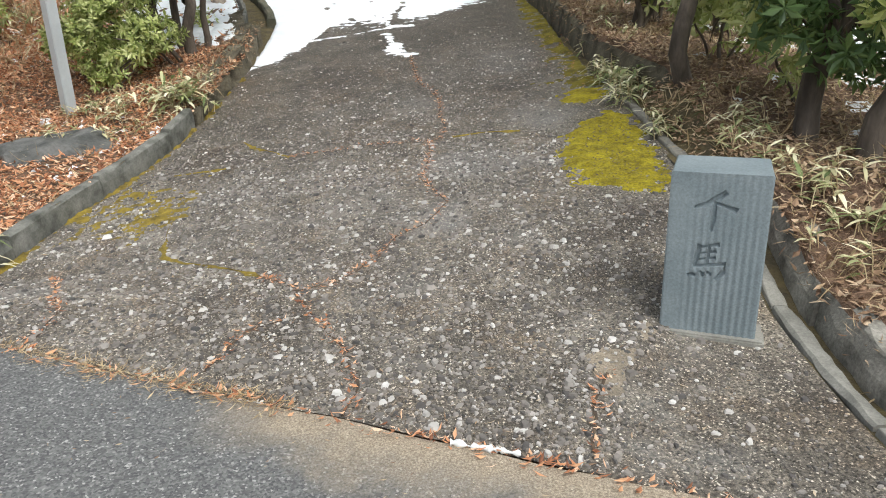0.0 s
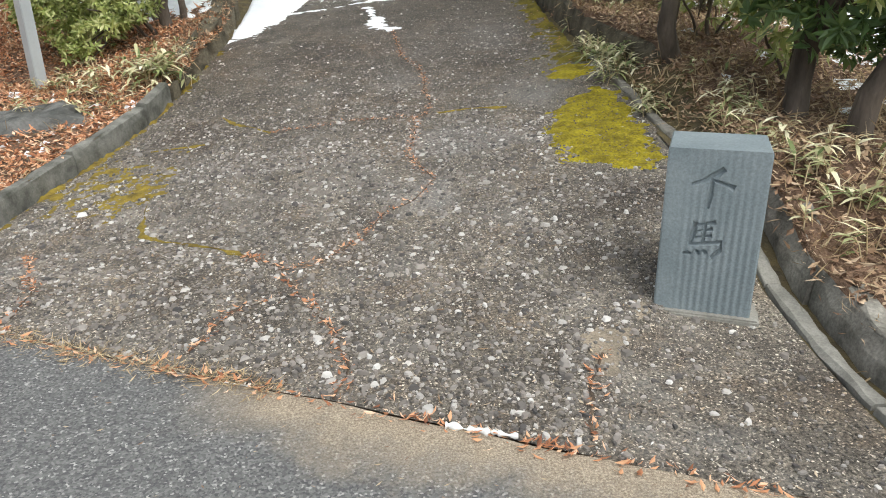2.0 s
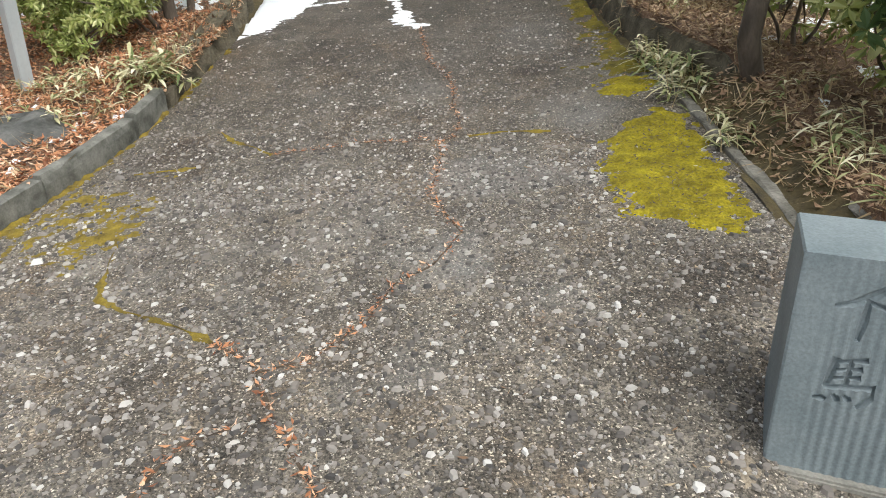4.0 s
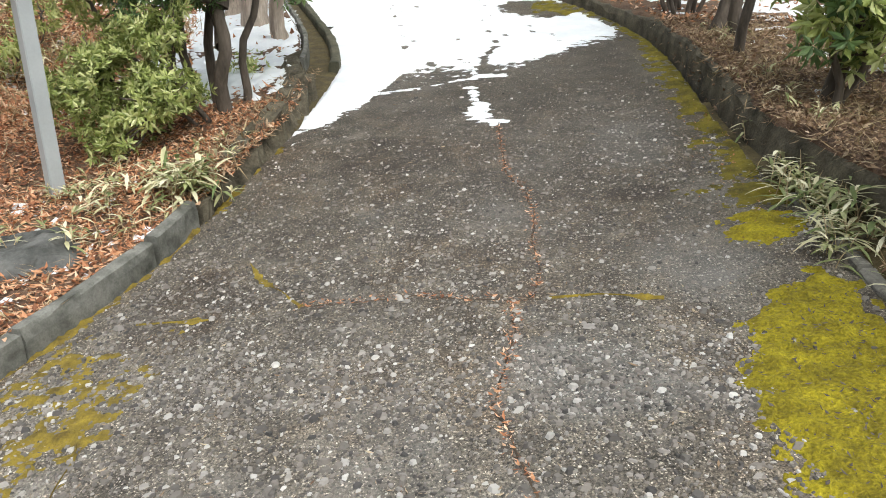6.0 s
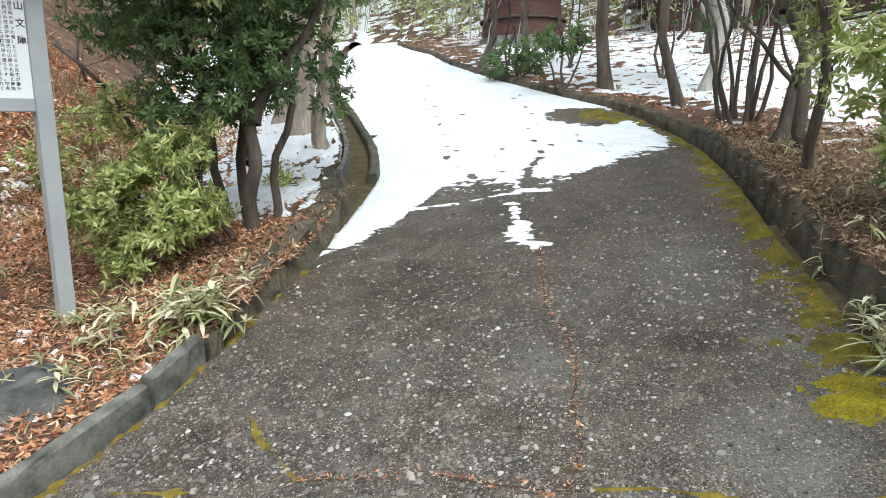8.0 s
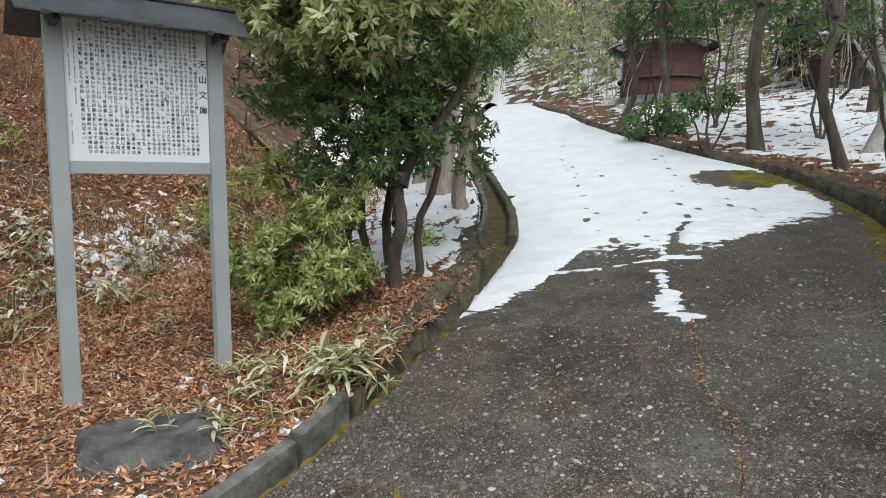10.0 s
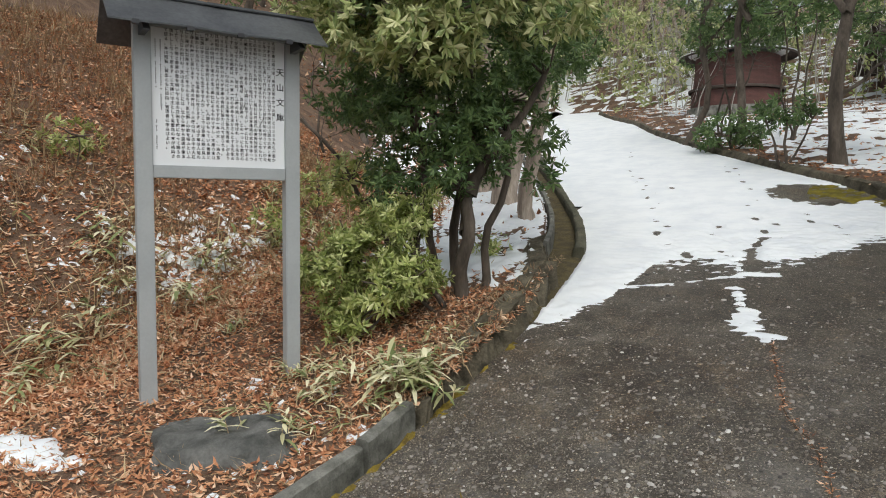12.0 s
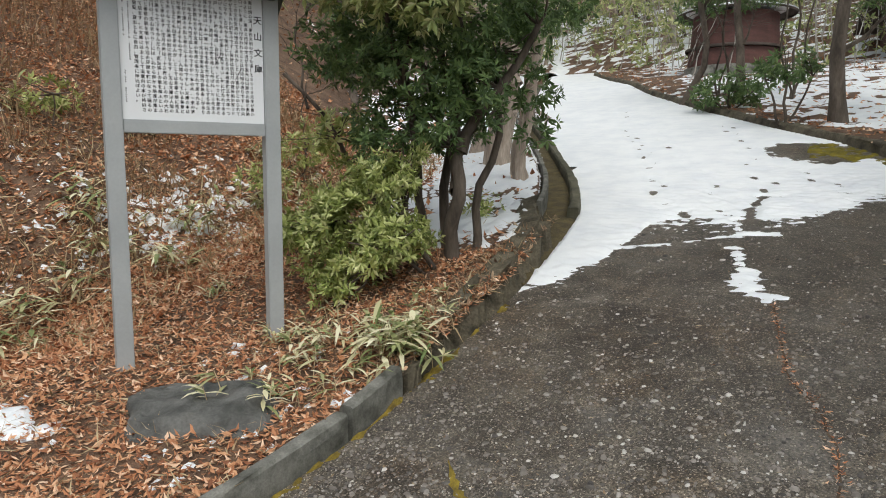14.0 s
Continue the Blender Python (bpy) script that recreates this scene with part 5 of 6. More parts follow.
# shrubs and trees beyond the kerb on the other side
RIGHT = [
    ((1.72, 5.15), 2.6, 0.07, -0.1, [(1.85, 5.2, 1.75, 0.42), (2.1, 5.0, 1.4, 0.45), (2.2, 5.3, 1.9, 0.5)], 240),
    ((2.06, 4.05), 2.4, 0.075, 0.15, [(1.98, 4.1, 1.3, 0.34), (2.1, 4.3, 1.6, 0.5), (2.35, 3.9, 1.15, 0.42), (2.05, 3.9, 0.98, 0.2)], 380),
    ((2.2, 3.62), 2.4, 0.07, 0.3, [(2.45, 3.5, 1.4, 0.5), (2.4, 3.4, 1.3, 0.3), (2.7, 3.4, 1.15, 0.36)], 330),
    ((1.72, 7.1), 2.7, 0.06, 0.08, [(1.75, 6.9, 1.75, 0.3), (1.62, 6.85, 1.42, 0.18), (1.9, 7.0, 2.2, 0.45)], 260),
    ((1.5, 8.6), 2.6, 0.05, 0.05, [(1.75, 8.5, 2.4, 0.45), (1.6, 8.0, 2.0, 0.35)], 200),
]
for i, (x, y, z, r, n) in enumerate(((2.3, 4.7, 1.05, 0.42, 150), (2.75, 4.0, 0.95, 0.4, 150), (2.05, 5.6, 1.2, 0.38, 130))):
    b = g3(x, y)
    tree("glossy_shrub", [(b, (x, y, z), 0.02, 0.01), (b, (x + 0.2, y - 0.1, z), 0.016, 0.008), (b, (x - 0.2, y, z - 0.1), 0.014, 0.008)], [(x, y, z, r, 0.8), (x - 0.2, y - 0.1, z + 0.15, r * 0.7, 0.8)], n, 0.1, "glossy green shrub behind the kerb", "shrub", seed=80 + i, group="shrubs behind the kerb", leafmat=M_LEAFDARK if i % 2 else M_LEAF)
for i, (x, y, z, r, n) in enumerate(((1.68, 6.85, 1.62, 0.26, 110), (1.95, 7.3, 1.9, 0.4, 150), (2.3, 6.6, 1.5, 0.4, 130), (2.6, 7.6, 1.7, 0.5, 150))):
    b = g3(x + 0.05, y)
    tree("broadleaf_shrub", [(b, (x, y, z), 0.035, 0.015), (b, (x + 0.25, y + 0.1, z), 0.03, 0.012)], [(x, y, z, r, 0.8), (x + 0.15, y, z - 0.25, r * 0.6, 0.8)], n, 0.11, "broadleaf shrub with drooping light green leaves", "shrub", seed=180 + i, group="shrubs behind the kerb")
for i, ((x, y), h, r, lean, blobs, tips) in enumerate(RIGHT):
    b = g3(x, y)
    tree("roadside_evergreen", [(b, (x + lean, y, b[2] + h * 0.55), r, r * 0.7), ((x + lean, y, b[2] + h * 0.52), (x + lean * 2.5, y + 0.3, b[2] + h), r * 0.6, r * 0.3), ((x + lean * 0.6, y, b[2] + h * 0.3), (x - 0.2, y - 0.1, b[2] + h * 0.9), r * 0.5, r * 0.2)],
         [(*bl, 0.8) for bl in blobs] + [(x + lean * 2.5, y + 0.3, b[2] + h + 0.3, 0.7, 0.8)], tips + 200, 0.105, "dark evergreen with glossy leaves behind the kerb", seed=30 + i, leafmat=M_LEAFDARK if i % 2 else M_LEAF, group="evergreens beyond the kerb", per=7)
stems = []
for i in range(9):
    a = i * 0.7
    b = g3(1.3 + 0.12 * math.cos(a), 11.3 + 0.2 * math.sin(a))
    stems.append((b, (1.3 + 0.55 * math.cos(a), 11.3 + 0.5 * math.sin(a), b[2] + 2.6 + 0.3 * math.sin(i)), 0.03, 0.012))
tree("multi_stem_shrub", stems, [(1.5, 11.4, 4.5, 0.7, 0.7)], 150, 0.1, "clump of many thin dark upright stems", "shrub", seed=41, bare=40, leafmat=M_LEAFDARK)
MID = [  # place, top, radius, bark, bare twigs, leaf tips
    ((-0.32, 14.4), (-0.35, 14.5, 6.8), 0.12, M_BARK, 40, 420),
    ((0.75, 12.6), (0.4, 12.7, 5.8), 0.08, M_BARK, 40, 120),
    ((1.15, 14.0), (1.2, 14.2, 7.0), 0.14, M_WHITEBARK, 30, 320),
    ((1.45, 9.9), (2.0, 10.2, 4.2), 0.09, M_BARK, 30, 200),
    ((1.7, 9.5), (1.1, 9.8, 4.0), 0.07, M_BARK, 30, 120),
    ((-2.03, 16.9), (-1.9, 17.0, 7.5), 0.09, M_BARK, 40, 260),
    ((-3.2, 17.5), (-2.6, 17.6, 6.4), 0.08, M_BARK, 40, 200),
]
for i, ((x, y), top, r, bark, bare, tips) in enumerate(MID):
    b = g3(x, y)
    mid = tuple(b[k] + (top[k] - b[k]) * 0.5 for k in range(3))
    tree("bare_tree", [(b, top, r, r * 0.45), (mid, (mid[0] + 0.9 * math.cos(i * 2.1), mid[1] + 0.5 * math.sin(i * 2.1), mid[2] + 1.5), r * 0.45, r * 0.15), (mid, (mid[0] - 0.8 * math.cos(i * 1.3), mid[1] + 0.4, mid[2] + 1.7), r * 0.4, r * 0.15), (tuple(b[k] + (top[k] - b[k]) * 0.25 for k in range(3)), (b[0] + 0.7 * math.cos(i), b[1] - 0.2, b[2] + 1.7), r * 0.3, r * 0.1)],
         [(top[0], top[1], top[2] - 0.8, 1.0, 0.8), (mid[0] + 0.6, mid[1], mid[2] + 0.6, 0.8, 0.7), (mid[0] - 0.4, mid[1] + 0.3, mid[2] + 1.2, 0.7, 0.7)] if tips else [], tips, 0.12, "slender woodland tree with winter branches", bark=bark, seed=50 + i, bare=bare, leafmat=M_LEAFDARK, group="slender trees beyond the drive", reach=0.9)
for i, (x, y, r, n) in enumerate(((-2.1, 16.3, 0.55, 210), (-1.05, 14.6, 0.4, 150), (-2.5, 17.9, 0.9, 240), (-1.2, 17.3, 1.1, 380), (0.6, 15.6, 1.0, 340))):
    b = g3(x, y)
    h = (0.45, 0.95, 2.2, 2.6, 2.3)[i]
    tree("round_shrub", [(b, (x, y, b[2] + h), 0.03, 0.015), (b, (x - 0.3, y, b[2] + h), 0.025, 0.012), (b, (x + 0.35, y, b[2] + h * 0.9), 0.025, 0.012)], [(x, y, b[2] + h + 0.1, r, 0.6), (x - r * 0.6, y, b[2] + h * 0.9, r * 0.6, 0.7), (x + r * 0.6, y, b[2] + h, r * 0.6, 0.7)], n, 0.12, "leafy dark green shrub standing in snow", "shrub", seed=70 + i, leafmat=M_LEAFDARK, group="shrubs by the round hut")

# woods further up
rnd = random.Random(9)
WOODS = []
for i in range(125):
    y = rnd.uniform(18, 46)
    x = rnd.uniform(-24, 9)
    if left_x(y) - 1.0 < x < right_x(y) + 1.2 and y < 30:
        continue
    if abs(x + 2.4) < 3.2 and 19 < y < 26.5:
        continue
    WOODS.append((x, y))
for i in range(9):
    WOODS.append((rnd.uniform(-17, -9.5), rnd.uniform(5, 18)))
for i in range(6):
    WOODS.append((rnd.uniform(5.5, 14), rnd.uniform(7, 18)))
for i, (x, y) in enumerate(WOODS):
    b = g3(x, y, 0.15)
    h = rnd.uniform(5, 10)
    r = rnd.uniform(0.05, 0.13)
    top = (x + rnd.uniform(-0.6, 0.6), y + rnd.uniform(-0.4, 0.4), b[2] + h)
    m1 = tuple(b[k] + (top[k] - b[k]) * 0.35 for k in range(3))
    m2 = tuple(b[k] + (top[k] - b[k]) * 0.6 for k in range(3))
    a = rnd.uniform(0, 6.28)
    green = rnd.random() < 0.55
    stems = [(b, top, r, r * 0.3), (m1, (m1[0] + 1.1 * math.cos(a), m1[1] + 1.1 * math.sin(a), m1[2] + 1.8), r * 0.4, 0.012), (m2, (m2[0] - 1.1 * math.cos(a), m2[1] - 1.1 * math.sin(a), m2[2] + 1.8), r * 0.4, 0.012)]
    blobs = [(x, y, b[2] + rnd.uniform(1.0, 3.0), rnd.uniform(0.7, 1.2), 0.9), (m2[0], m2[1], m2[2], rnd.uniform(0.9, 1.4), 0.9), (top[0], top[1], top[2] - 0.6, 1.1, 0.9)] if green else []
    tree("woodland_tree", stems, blobs, 300 if green else 0, 0.16, "woodland evergreen on the snowy slope" if green else "leafless woodland tree on the snowy slope", bark=M_PALEBARK if i % 4 == 0 else M_BARK, seed=100 + i, bare=16 if green else 42, leafmat=M_LEAFDARK if i % 2 else M_LEAF, group="woods", per=6, reach=1.4)


# thin saplings in the distance, their bark paled to paint in haze
rs = random.Random(21)
t = Tubes()
for i in range(420):
    y = rs.uniform(20, 40)
    x = rs.uniform(-20, 8)
    if left_x(y) - 0.7 < x < right_x(y) + 0.8 and y < 30:
        continue
    if abs(x + 3.1) < 1.9 and 21 < y < 25.5:
        continue
    b = g3(x, y, 0.1)
    h = rs.uniform(1.5, 5.5)
    limb(t, b, (x + rs.gauss(0, 0.5), y + rs.gauss(0, 0.3), b[2] + h), rs.uniform(0.012, 0.03), 0.005, i * 1.3, 0.1, 5, 4)
    for j in range(5):
        q = Vector(b) + Vector((rs.gauss(0, 0.1), 0, h * rs.uniform(0.3, 0.9)))
        t.add([q, q + Vector((rs.gauss(0, 0.5), rs.gauss(0, 0.4), rs.uniform(0.3, 0.9)))], [0.008, 0.003], 3)
tagged(t.make("saplings", M_WHITEBARK), "thicket of thin saplings up the slope, haze painted as pale bark", "thicket", kind="stuff")
# distant foliage: its pale leaf colour stands in for haze
r = np.random.default_rng(33)
n = 9000
x, y = r.uniform(-22, 8, n), r.uniform(24, 42, n)
x, y = x[~((x > left_x(y) - 0.6) & (x < right_x(y) + 0.6) & (y < 30)) & ~((np.abs(x + 3.1) < 1.9) & (y < 26))], y[~((x > left_x(y) - 0.6) & (x < right_x(y) + 0.6) & (y < 30)) & ~((np.abs(x + 3.1) < 1.9) & (y < 26))]
p = np.column_stack([x, y, ground_z(x, y) + r.uniform(0.2, 5.0, len(x)) ** 1.2])
p += r.normal(0, 0.2, p.shape)
tagged(whorls("far_foliage", p, r.normal(0, 1, p.shape), 0.22, 0.085, M_LEAFPALE, None, 5, 34), "green and olive foliage of distant woods, haze painted as pale leaf colour", "foliage", kind="stuff")


# ---- bamboo grass ----
def sasa(x, y, n, size, seed, where=earth, spread=0.1):
    r = np.random.default_rng(seed)
    z = where(x, y)
    e = tagged(base("bamboo_grass", x, y, z), "tuft of bamboo grass with pale-edged leaves", "grass tuft", "bamboo grass")
    inv = e.matrix_world.inverted()
    t = Tubes()
    pos, way = [], []
    for k in range(max(3, n // 6)):
        a = r.uniform(0, 6.28)
        px, py = x + r.normal(0, spread), y + r.normal(0, spread)
        pz = where(px, py) - 0.02
        top = Vector((px + 0.25 * size * math.cos(a), py + 0.25 * size * math.sin(a), pz + size * r.uniform(0.6, 1.1)))
        p0 = Vector((px, py, pz))
        t.add([p0, p0.lerp(top, 0.5) + Vector((0, 0, 0.02)), top], [0.003, 0.0025, 0.0015], 4)
        for j in range(6):
            s = r.uniform(0.35, 1.0)
            pos.append(p0.lerp(top, s))
            b = a + r.normal(0, 1.3)
            way.append((math.cos(b), math.sin(b), r.uniform(-0.1, 0.9)))
    st = tagged(t.make("stems", M_STRAW, e), kind="stuff")
    st.matrix_parent_inverse = inv
    m = len(pos)
    v, f = blade_arrays(pos, way, size * r.uniform(0.5, 1.0, m), size * r.uniform(0.09, 0.15, m), r.uniform(0.2, 0.6, m))
    lv = tagged(from_arrays("leaves", v, f, M_SASA, e), kind="stuff")
    lv.matrix_parent_inverse = inv
    return e


SASA = [(-2.42, 6.18), (-2.36, 6.26), (-3.42, 6.33), (-3.2, 6.2), (-2.9, 5.95), (-3.0, 6.12), (-2.5, 6.26), (-2.38, 6.1), (-2.34, 6.35), (-2.4, 6.6), (-2.72, 6.12), (-2.8, 5.62), (-2.7, 5.72), (-2.62, 6.35), (-3.25, 6.5), (-2.55, 3.6), (-2.95, 5.3), (-2.55, 6.9), (-4.37, 6.6), (-5.0, 5.2), (-4.9, 5.45), (-2.45, 5.8)]
for i, (x, y) in enumerate(SASA):
    sasa(x, y, 54 if i < 2 else 34, 0.27 if i < 2 else (0.17, 0.2, 0.14)[i % 3], 200 + i)
for i in range(26):
    hx, hy = -4.9 - 3.6 * random.Random(i).random(), 4.2 + 5.5 * random.Random(i + 50).random()
    sasa(hx, hy, 40, 0.3, 400 + i)
for i, (hx, hy) in enumerate(((-6.6, 5.4), (-7.6, 7.2), (-5.6, 8.4), (-6.2, 9.6), (-7.4, 4.2))):
    b = g3(hx, hy)
    tree("hillside_shrub", [(b, (hx + 0.1, hy, b[2] + 0.5), 0.012, 0.006), (b, (hx - 0.2, hy, b[2] + 0.4), 0.01, 0.005)], [(hx, hy, b[2] + 0.5, 0.32, 0.7)], 60, 0.09, "small green shrub on the leafy hillside", "shrub", seed=90 + i, group="hillside shrubs")
SASA_GAP = [(1.3, 5.25), (1.36, 5.4), (1.33, 5.55), (1.38, 5.7), (1.3, 5.8), (1.36, 5.95), (1.28, 6.05), (1.34, 6.2), (1.3, 6.4), (1.42, 5.85), (1.45, 5.6), (1.4, 4.75), (1.44, 4.55)]
for i, (x, y) in enumerate(SASA_GAP):
    sasa(x, y, 48, (0.15, 0.19, 0.13)[i % 3], 300 + i, lambda px, py: surf(min(px, float(right_x(py))), py) - 0.01, 0.06)
SASA_R = [(1.72, 4.7), (1.75, 4.4), (1.72, 4.1), (1.75, 3.95), (1.72, 3.2), (1.8, 3.05), (1.82, 2.85), (1.9, 3.0), (1.95, 2.4), (2.0, 2.1), (1.9, 1.7), (1.5, 6.5), (1.42, 6.9), (1.3, 9.2), (1.9, 4.4), (2.05, 3.3), (2.2, 2.8), (1.4, 7.6), (1.7, 3.5), (1.78, 2.6)]
for i, (x, y) in enumerate(SASA_R):
    sasa(x, y, 30, (0.15, 0.17, 0.13)[i % 3], 320 + i)


# ---- fallen leaves and dry grass ----
def fallen(name, n, x0, x1, y0, y1, size, mat, label, keep, narrow=(0.35, 0.7), seed=1, flat=0.35):
    r = np.random.default_rng(seed)
    x, y = r.uniform(x0, x1, n), r.uniform(y0, y1, n)
    ok = keep(x, y, r)
    x, y = x[ok], y[ok]
    n = len(x)
    z = ground_z(x, y) + bumps(x, y) + r.uniform(0.0, 0.03, n)
    a = r.uniform(0, 6.28, n)
    d = np.stack([np.cos(a), np.sin(a), r.normal(0, flat, n)], 1)
    s = np.stack([-np.sin(a), np.cos(a), r.normal(0, flat, n)], 1)
    L = size * r.uniform(0.6, 1.35, n)
    v, f = leaf_arrays(np.column_stack([x, y, z]), d, s, L, L * r.uniform(*narrow, n), r.normal(0.05, 0.2, (n, 1)), 0.2)
    return tagged(from_arrays(name, v, f, mat), label, "leaf litter", kind="stuff")


def on_left(x, y, r):
    return (x < left_x(y) - np.where((y > 6) & (y < 8.6), 0.05, 0.07) - 0.5 * (y > 8.7)) & (y > 2.7) & ((r.uniform(0, 1, len(x)) < 0.15) | (y < 7.8) | (x < left_x(y) - 1.9)) & (((x + 3.04) / 0.38) ** 2 + ((y - 5.32) / 0.27) ** 2 > 1)


def on_right(x, y, r):
    return x > right_x(y) + np.where((y > 3.7) & (y < 5.3), 0.1, wall_gap(y) + 0.05)


fallen("fallen_leaves", 34000, -5.6, -2.2, 2.8, 8.2, 0.052, M_FALLEN, "red-brown fallen leaves covering the bank", on_left, (0.2, 0.55), seed=1)
fallen("fallen_leaves", 62000, -11.0, -4.5, 3.0, 13.0, 0.062, M_FALLEN, "red-brown fallen leaves on the hillside", on_left, seed=2)
fallen("fallen_leaves", 5000, -9.0, -2.6, 8.0, 20.0, 0.1, M_FALLEN, "brown fallen leaves beside the drain", on_left, seed=3)
fallen("fallen_leaves", 26000, 1.0, 3.6, 1.2, 11.0, 0.042, M_BROWNLEAF, "brown fallen leaves under the shrubs", on_right, seed=4)
fallen("fallen_leaves", 6000, -22.0, -3.0, 12.0, 34.0, 0.13, M_FALLEN, "brown fallen leaves on the far slope", on_left, seed=14)
fallen("fallen_leaves", 5000, -8.0, 6.0, 12.0, 32.0, 0.09, M_FALLEN, "brown fallen leaves among broken snow", on_right, seed=15)
fallen("fallen_leaves", 14000, -6.0, 3.0, 10.0, 22.0, 0.075, M_FALLEN, "brown fallen leaves along the far kerb", lambda x, y, r: (x > right_x(y) + 0.2) & (r.uniform(0, 1, len(x)) < np.exp(-(x - right_x(y)) / np.interp(y, [11, 14, 18], [1.5, 0.7, 0.25]))), seed=5)
fallen("bank_litter", 4500, -2.6, -2.1, 6.0, 8.9, 0.06, M_BROWNLEAF, "leaves and straw over the bank edge", on_left, (0.05, 0.35), 16, 0.6)
fallen("dry_grass", 4500, -5.6, -2.2, 2.9, 8.5, 0.13, M_STRAW, "dry straw stalks among the leaves", on_left, (0.03, 0.08), 6, 0.5)
fallen("dry_grass", 9000, 1.2, 3.2, 1.2, 10.0, 0.13, M_STRAW, "dry straw stalks behind the kerb", on_right, (0.03, 0.08), 7, 0.6)
fallen("wall_litter", 12000, 0.9, 2.2, 1.2, 12.0, 0.055, M_BROWNLEAF, "leaves and straw spilling over the kerb wall", lambda x, y, r: (x > right_x(y) + wall_gap(y) + 0.02) & (x < right_x(y) + wall_gap(y) + 0.3), (0.05, 0.3), 18, 0.55)
fallen("dry_grass", 22000, -11.0, -4.6, 3.0, 13.0, 0.22, M_STRAW, "tangled dry grass on the hillside", lambda x, y, r: on_left(x, y, r) & (fbm(x, y, 0.6, 2, 91.0) > -0.15), (0.03, 0.08), 8, 0.9)
# standing dry grass on the hillside
r = np.random.default_rng(77)
n = 26000
x, y = r.uniform(-11, -4.9, n), r.uniform(3.2, 12.5, n)
ok = fbm(x, y, 1.1, 2, 95.0) + 0.25 * (left_x(y) - x - 4.5) > 0.15
x, y = x[ok], y[ok]
n = len(x)
way = np.stack([r.normal(0.25, 0.35, n), r.normal(-0.1, 0.35, n), np.ones(n)], 1)
v, f = blade_arrays(np.column_stack([x, y, ground_z(x, y) - 0.02]), way, r.uniform(0.12, 0.45, n), r.uniform(0.005, 0.011, n), r.uniform(0.1, 0.6, n))
tagged(from_arrays("standing_grass", v, f, M_BRACKEN), "standing dry winter grass on the hillside", "grass", kind="stuff")
# a few leaves and needles on the drive itself
r = np.random.default_rng(12)
n = 5200
x, y = r.uniform(-2.2, 1.2, n), r.uniform(1.3, 9.0, n)
z = drive_under(x, y) + 0.006
a = r.uniform(0, 6.28, n)
L = (0.008 + 0.036 * r.uniform(0, 1, n) ** 3) * np.where(y < seam_y(x) + 0.02, 0.6, 1.0)
v, f = leaf_arrays(np.column_stack([x, y, z]), np.stack([np.cos(a), np.sin(a), 0 * a], 1), np.stack([-np.sin(a), np.cos(a), r.normal(0, 0.2, n)], 1), L, L * r.uniform(0.05, 0.3, n), 0.05)
tagged(from_arrays("stray_leaves", v, f, M_SCRAP), "stray dry leaf scraps and needles on the drive", "leaf litter", kind="stuff")


# ---- the round hut and the house behind ----
def ring(bm, r, z):
    return [bm.verts.new((r * math.cos(2 * math.pi * k / 40), r * math.sin(2 * math.pi * k / 40), z)) for k in range(40)]


def lathe(profile):
    bm = bmesh.new()
    rings = [ring(bm, r, z) for r, z in profile]
    for a, b in zip(rings, rings[1:]):
        for k in range(40):
            bm.faces.new((a[k], a[(k + 1) % 40], b[(k + 1) % 40], b[k]))
    bm.faces.new(rings[-1])
    return bm


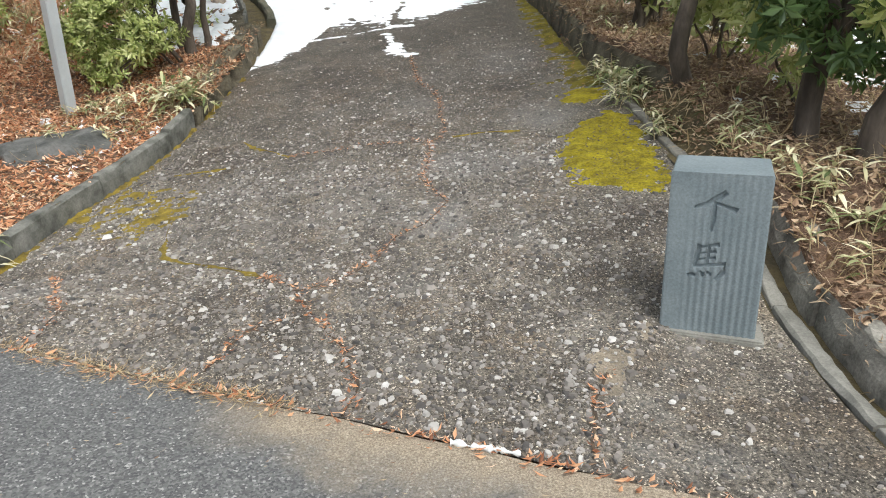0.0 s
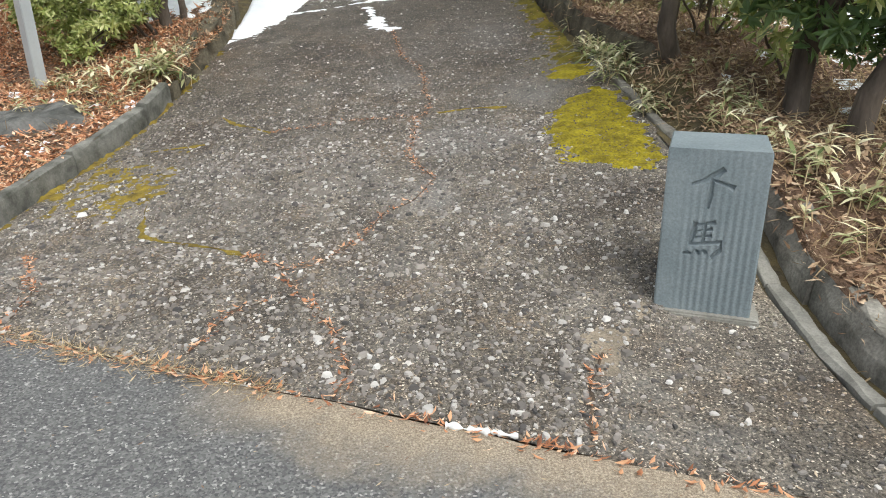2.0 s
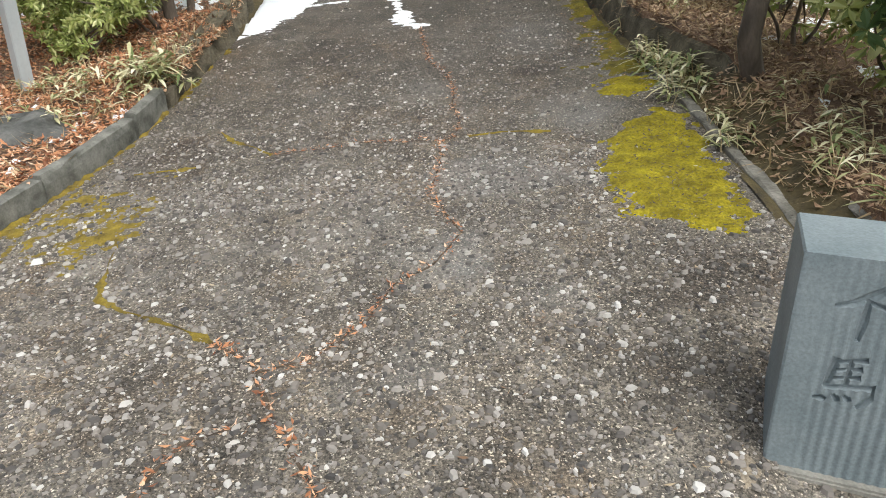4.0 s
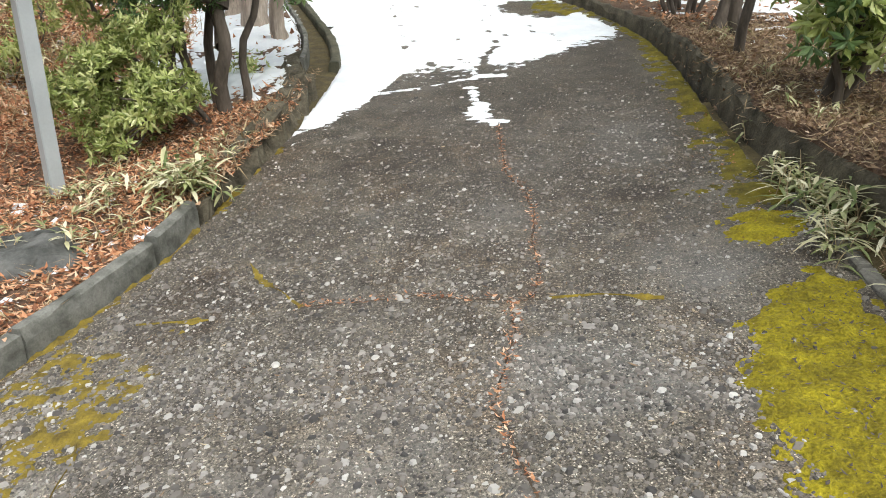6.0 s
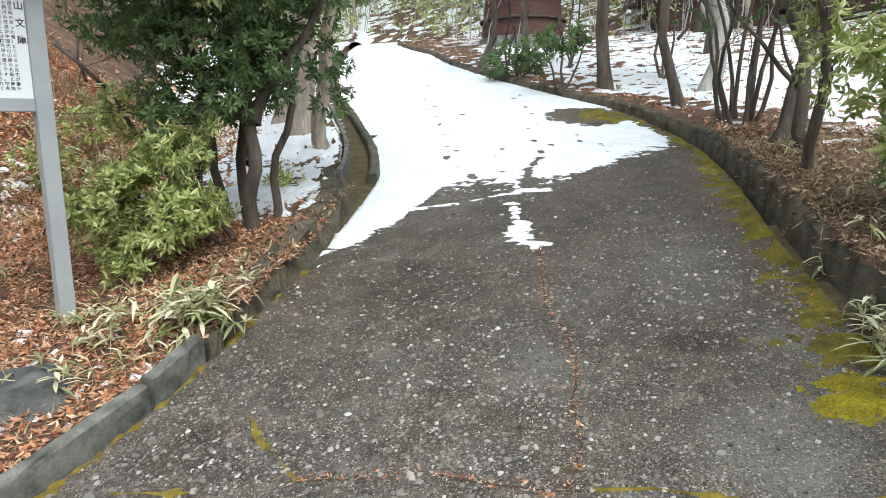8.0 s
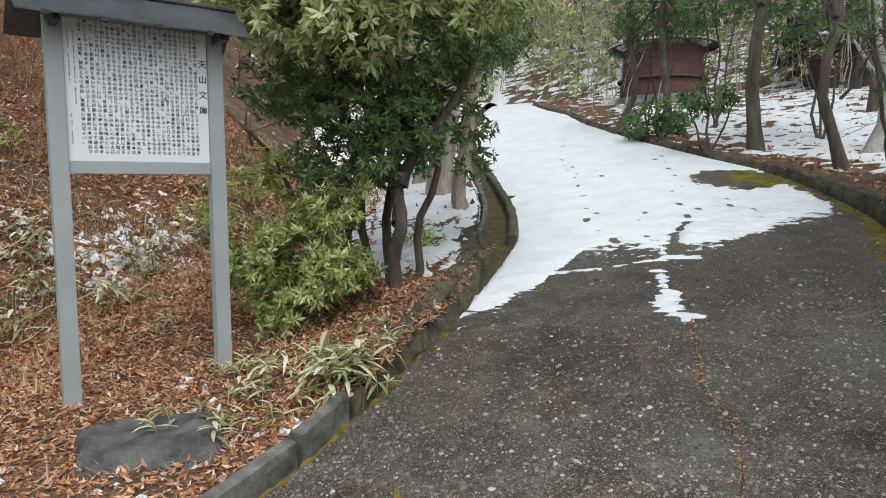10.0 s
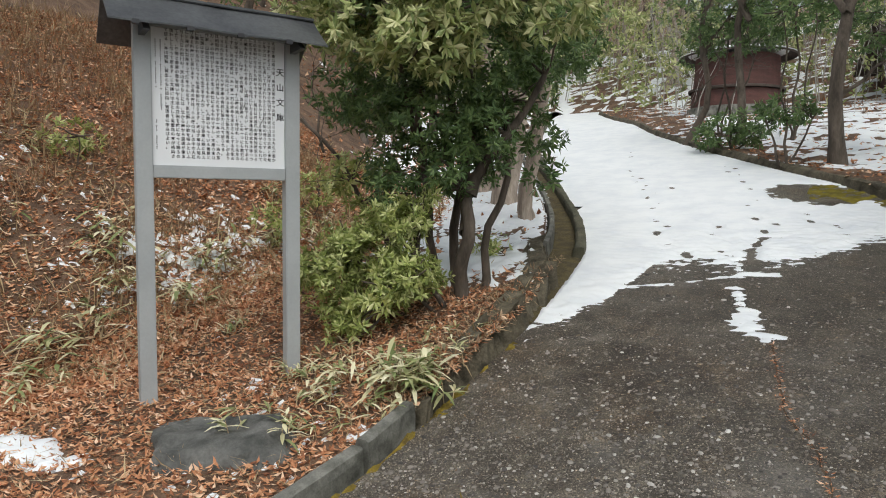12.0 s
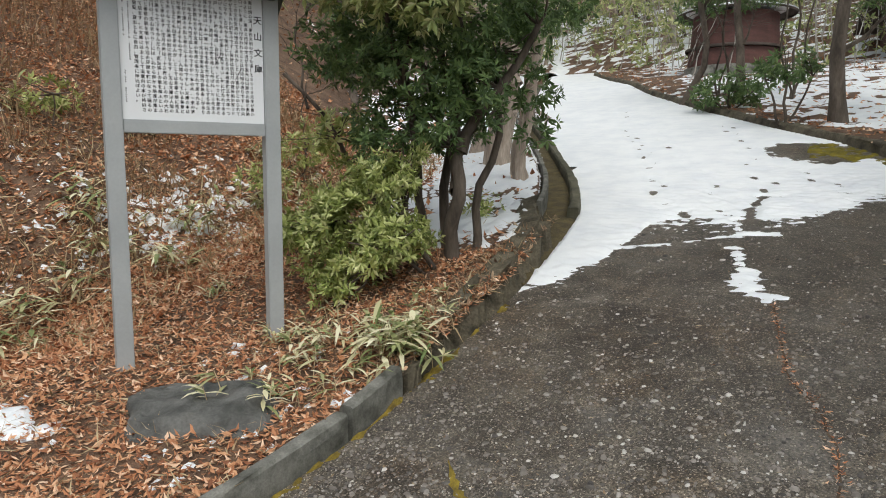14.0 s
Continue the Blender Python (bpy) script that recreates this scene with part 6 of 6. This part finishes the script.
def round_hut():
    x, y = -3.1, 23.4
    e = tagged(base("round_hut", x, y, 3.98), "round dark red timber hut on a grey concrete foot", "hut")
    part("foundation", lathe([(1.75, -0.9), (1.75, 0.28), (1.7, 0.3)]), M_KERB, e, "grey concrete foundation ring", True)
    part("lower_wall", lathe([(1.62, 0.3), (1.62, 1.0), (1.6, 1.02)]), M_REDWALL, e)
    part("ledge", lathe([(1.72, 1.02), (1.74, 1.06), (1.74, 1.12), (1.62, 1.16)]), M_THATCH, e, "dark projecting ledge")
    part("upper_wall", lathe([(1.56, 1.14), (1.5, 2.5), (1.46, 2.52)]), M_REDWALL, e)
    e.scale = (0.72, 0.72, 0.62)
    part("roof_snow", lathe([(2.12, 2.57), (2.14, 2.6), (1.8, 2.73), (1.75, 2.7)]), M_SNOW, e, "rim of snow on the roof")
    part("roof", lathe([(2.08, 2.5), (2.12, 2.56), (1.2, 2.98), (0.3, 3.5), (0.02, 3.55)]), M_THATCH, e, "dark conical roof with some snow")
    return e


round_hut()


def far_house():
    e = tagged(base("wooden_house", 3.6, 27.0, 3.6, 12), "low dark timber house with snow-edged roof among trees", "house")
    bm = bmesh.new()
    box(bm, -3.0, 4.0, -1.5, 1.5, -0.6, 2.2, 0.02)
    part("wall", bm, M_REDWALL, e)
    for s in (-1, 1):
        bm = bmesh.new()
        vs = [bm.verts.new(p) for p in ((-3.6, s * 2.2, 2.0), (4.6, s * 2.2, 2.0), (4.6, 0, 3.2), (-3.6, 0, 3.2), (-3.6, s * 2.2, 2.1), (4.6, s * 2.2, 2.1), (4.6, 0, 3.3), (-3.6, 0, 3.3))]
        for q in ((0, 1, 2, 3), (4, 7, 6, 5), (0, 4, 5, 1), (1, 5, 6, 2), (2, 6, 7, 3), (3, 7, 4, 0)):
            bm.faces.new([vs[k] for k in q])
        part("roof_slope", bm, M_THATCH, e, "dark roof slope")
        bm = bmesh.new()
        box(bm, -3.6, 4.6, min(s * 2.24, s * 2.0), max(s * 2.24, s * 2.0), 2.12, 2.2, 0.02)
        part("roof_snow", bm, M_SNOW, e, "strip of snow along the eave")
    for x0 in (-2.0, 0.5):
        bm = bmesh.new()
        box(bm, x0, x0 + 1.4, -1.54, -1.5, 0.6, 1.7, 0.01)
        part("shutter", bm, M_THATCH, e, "dark wooden shutter")
    return e


far_house()
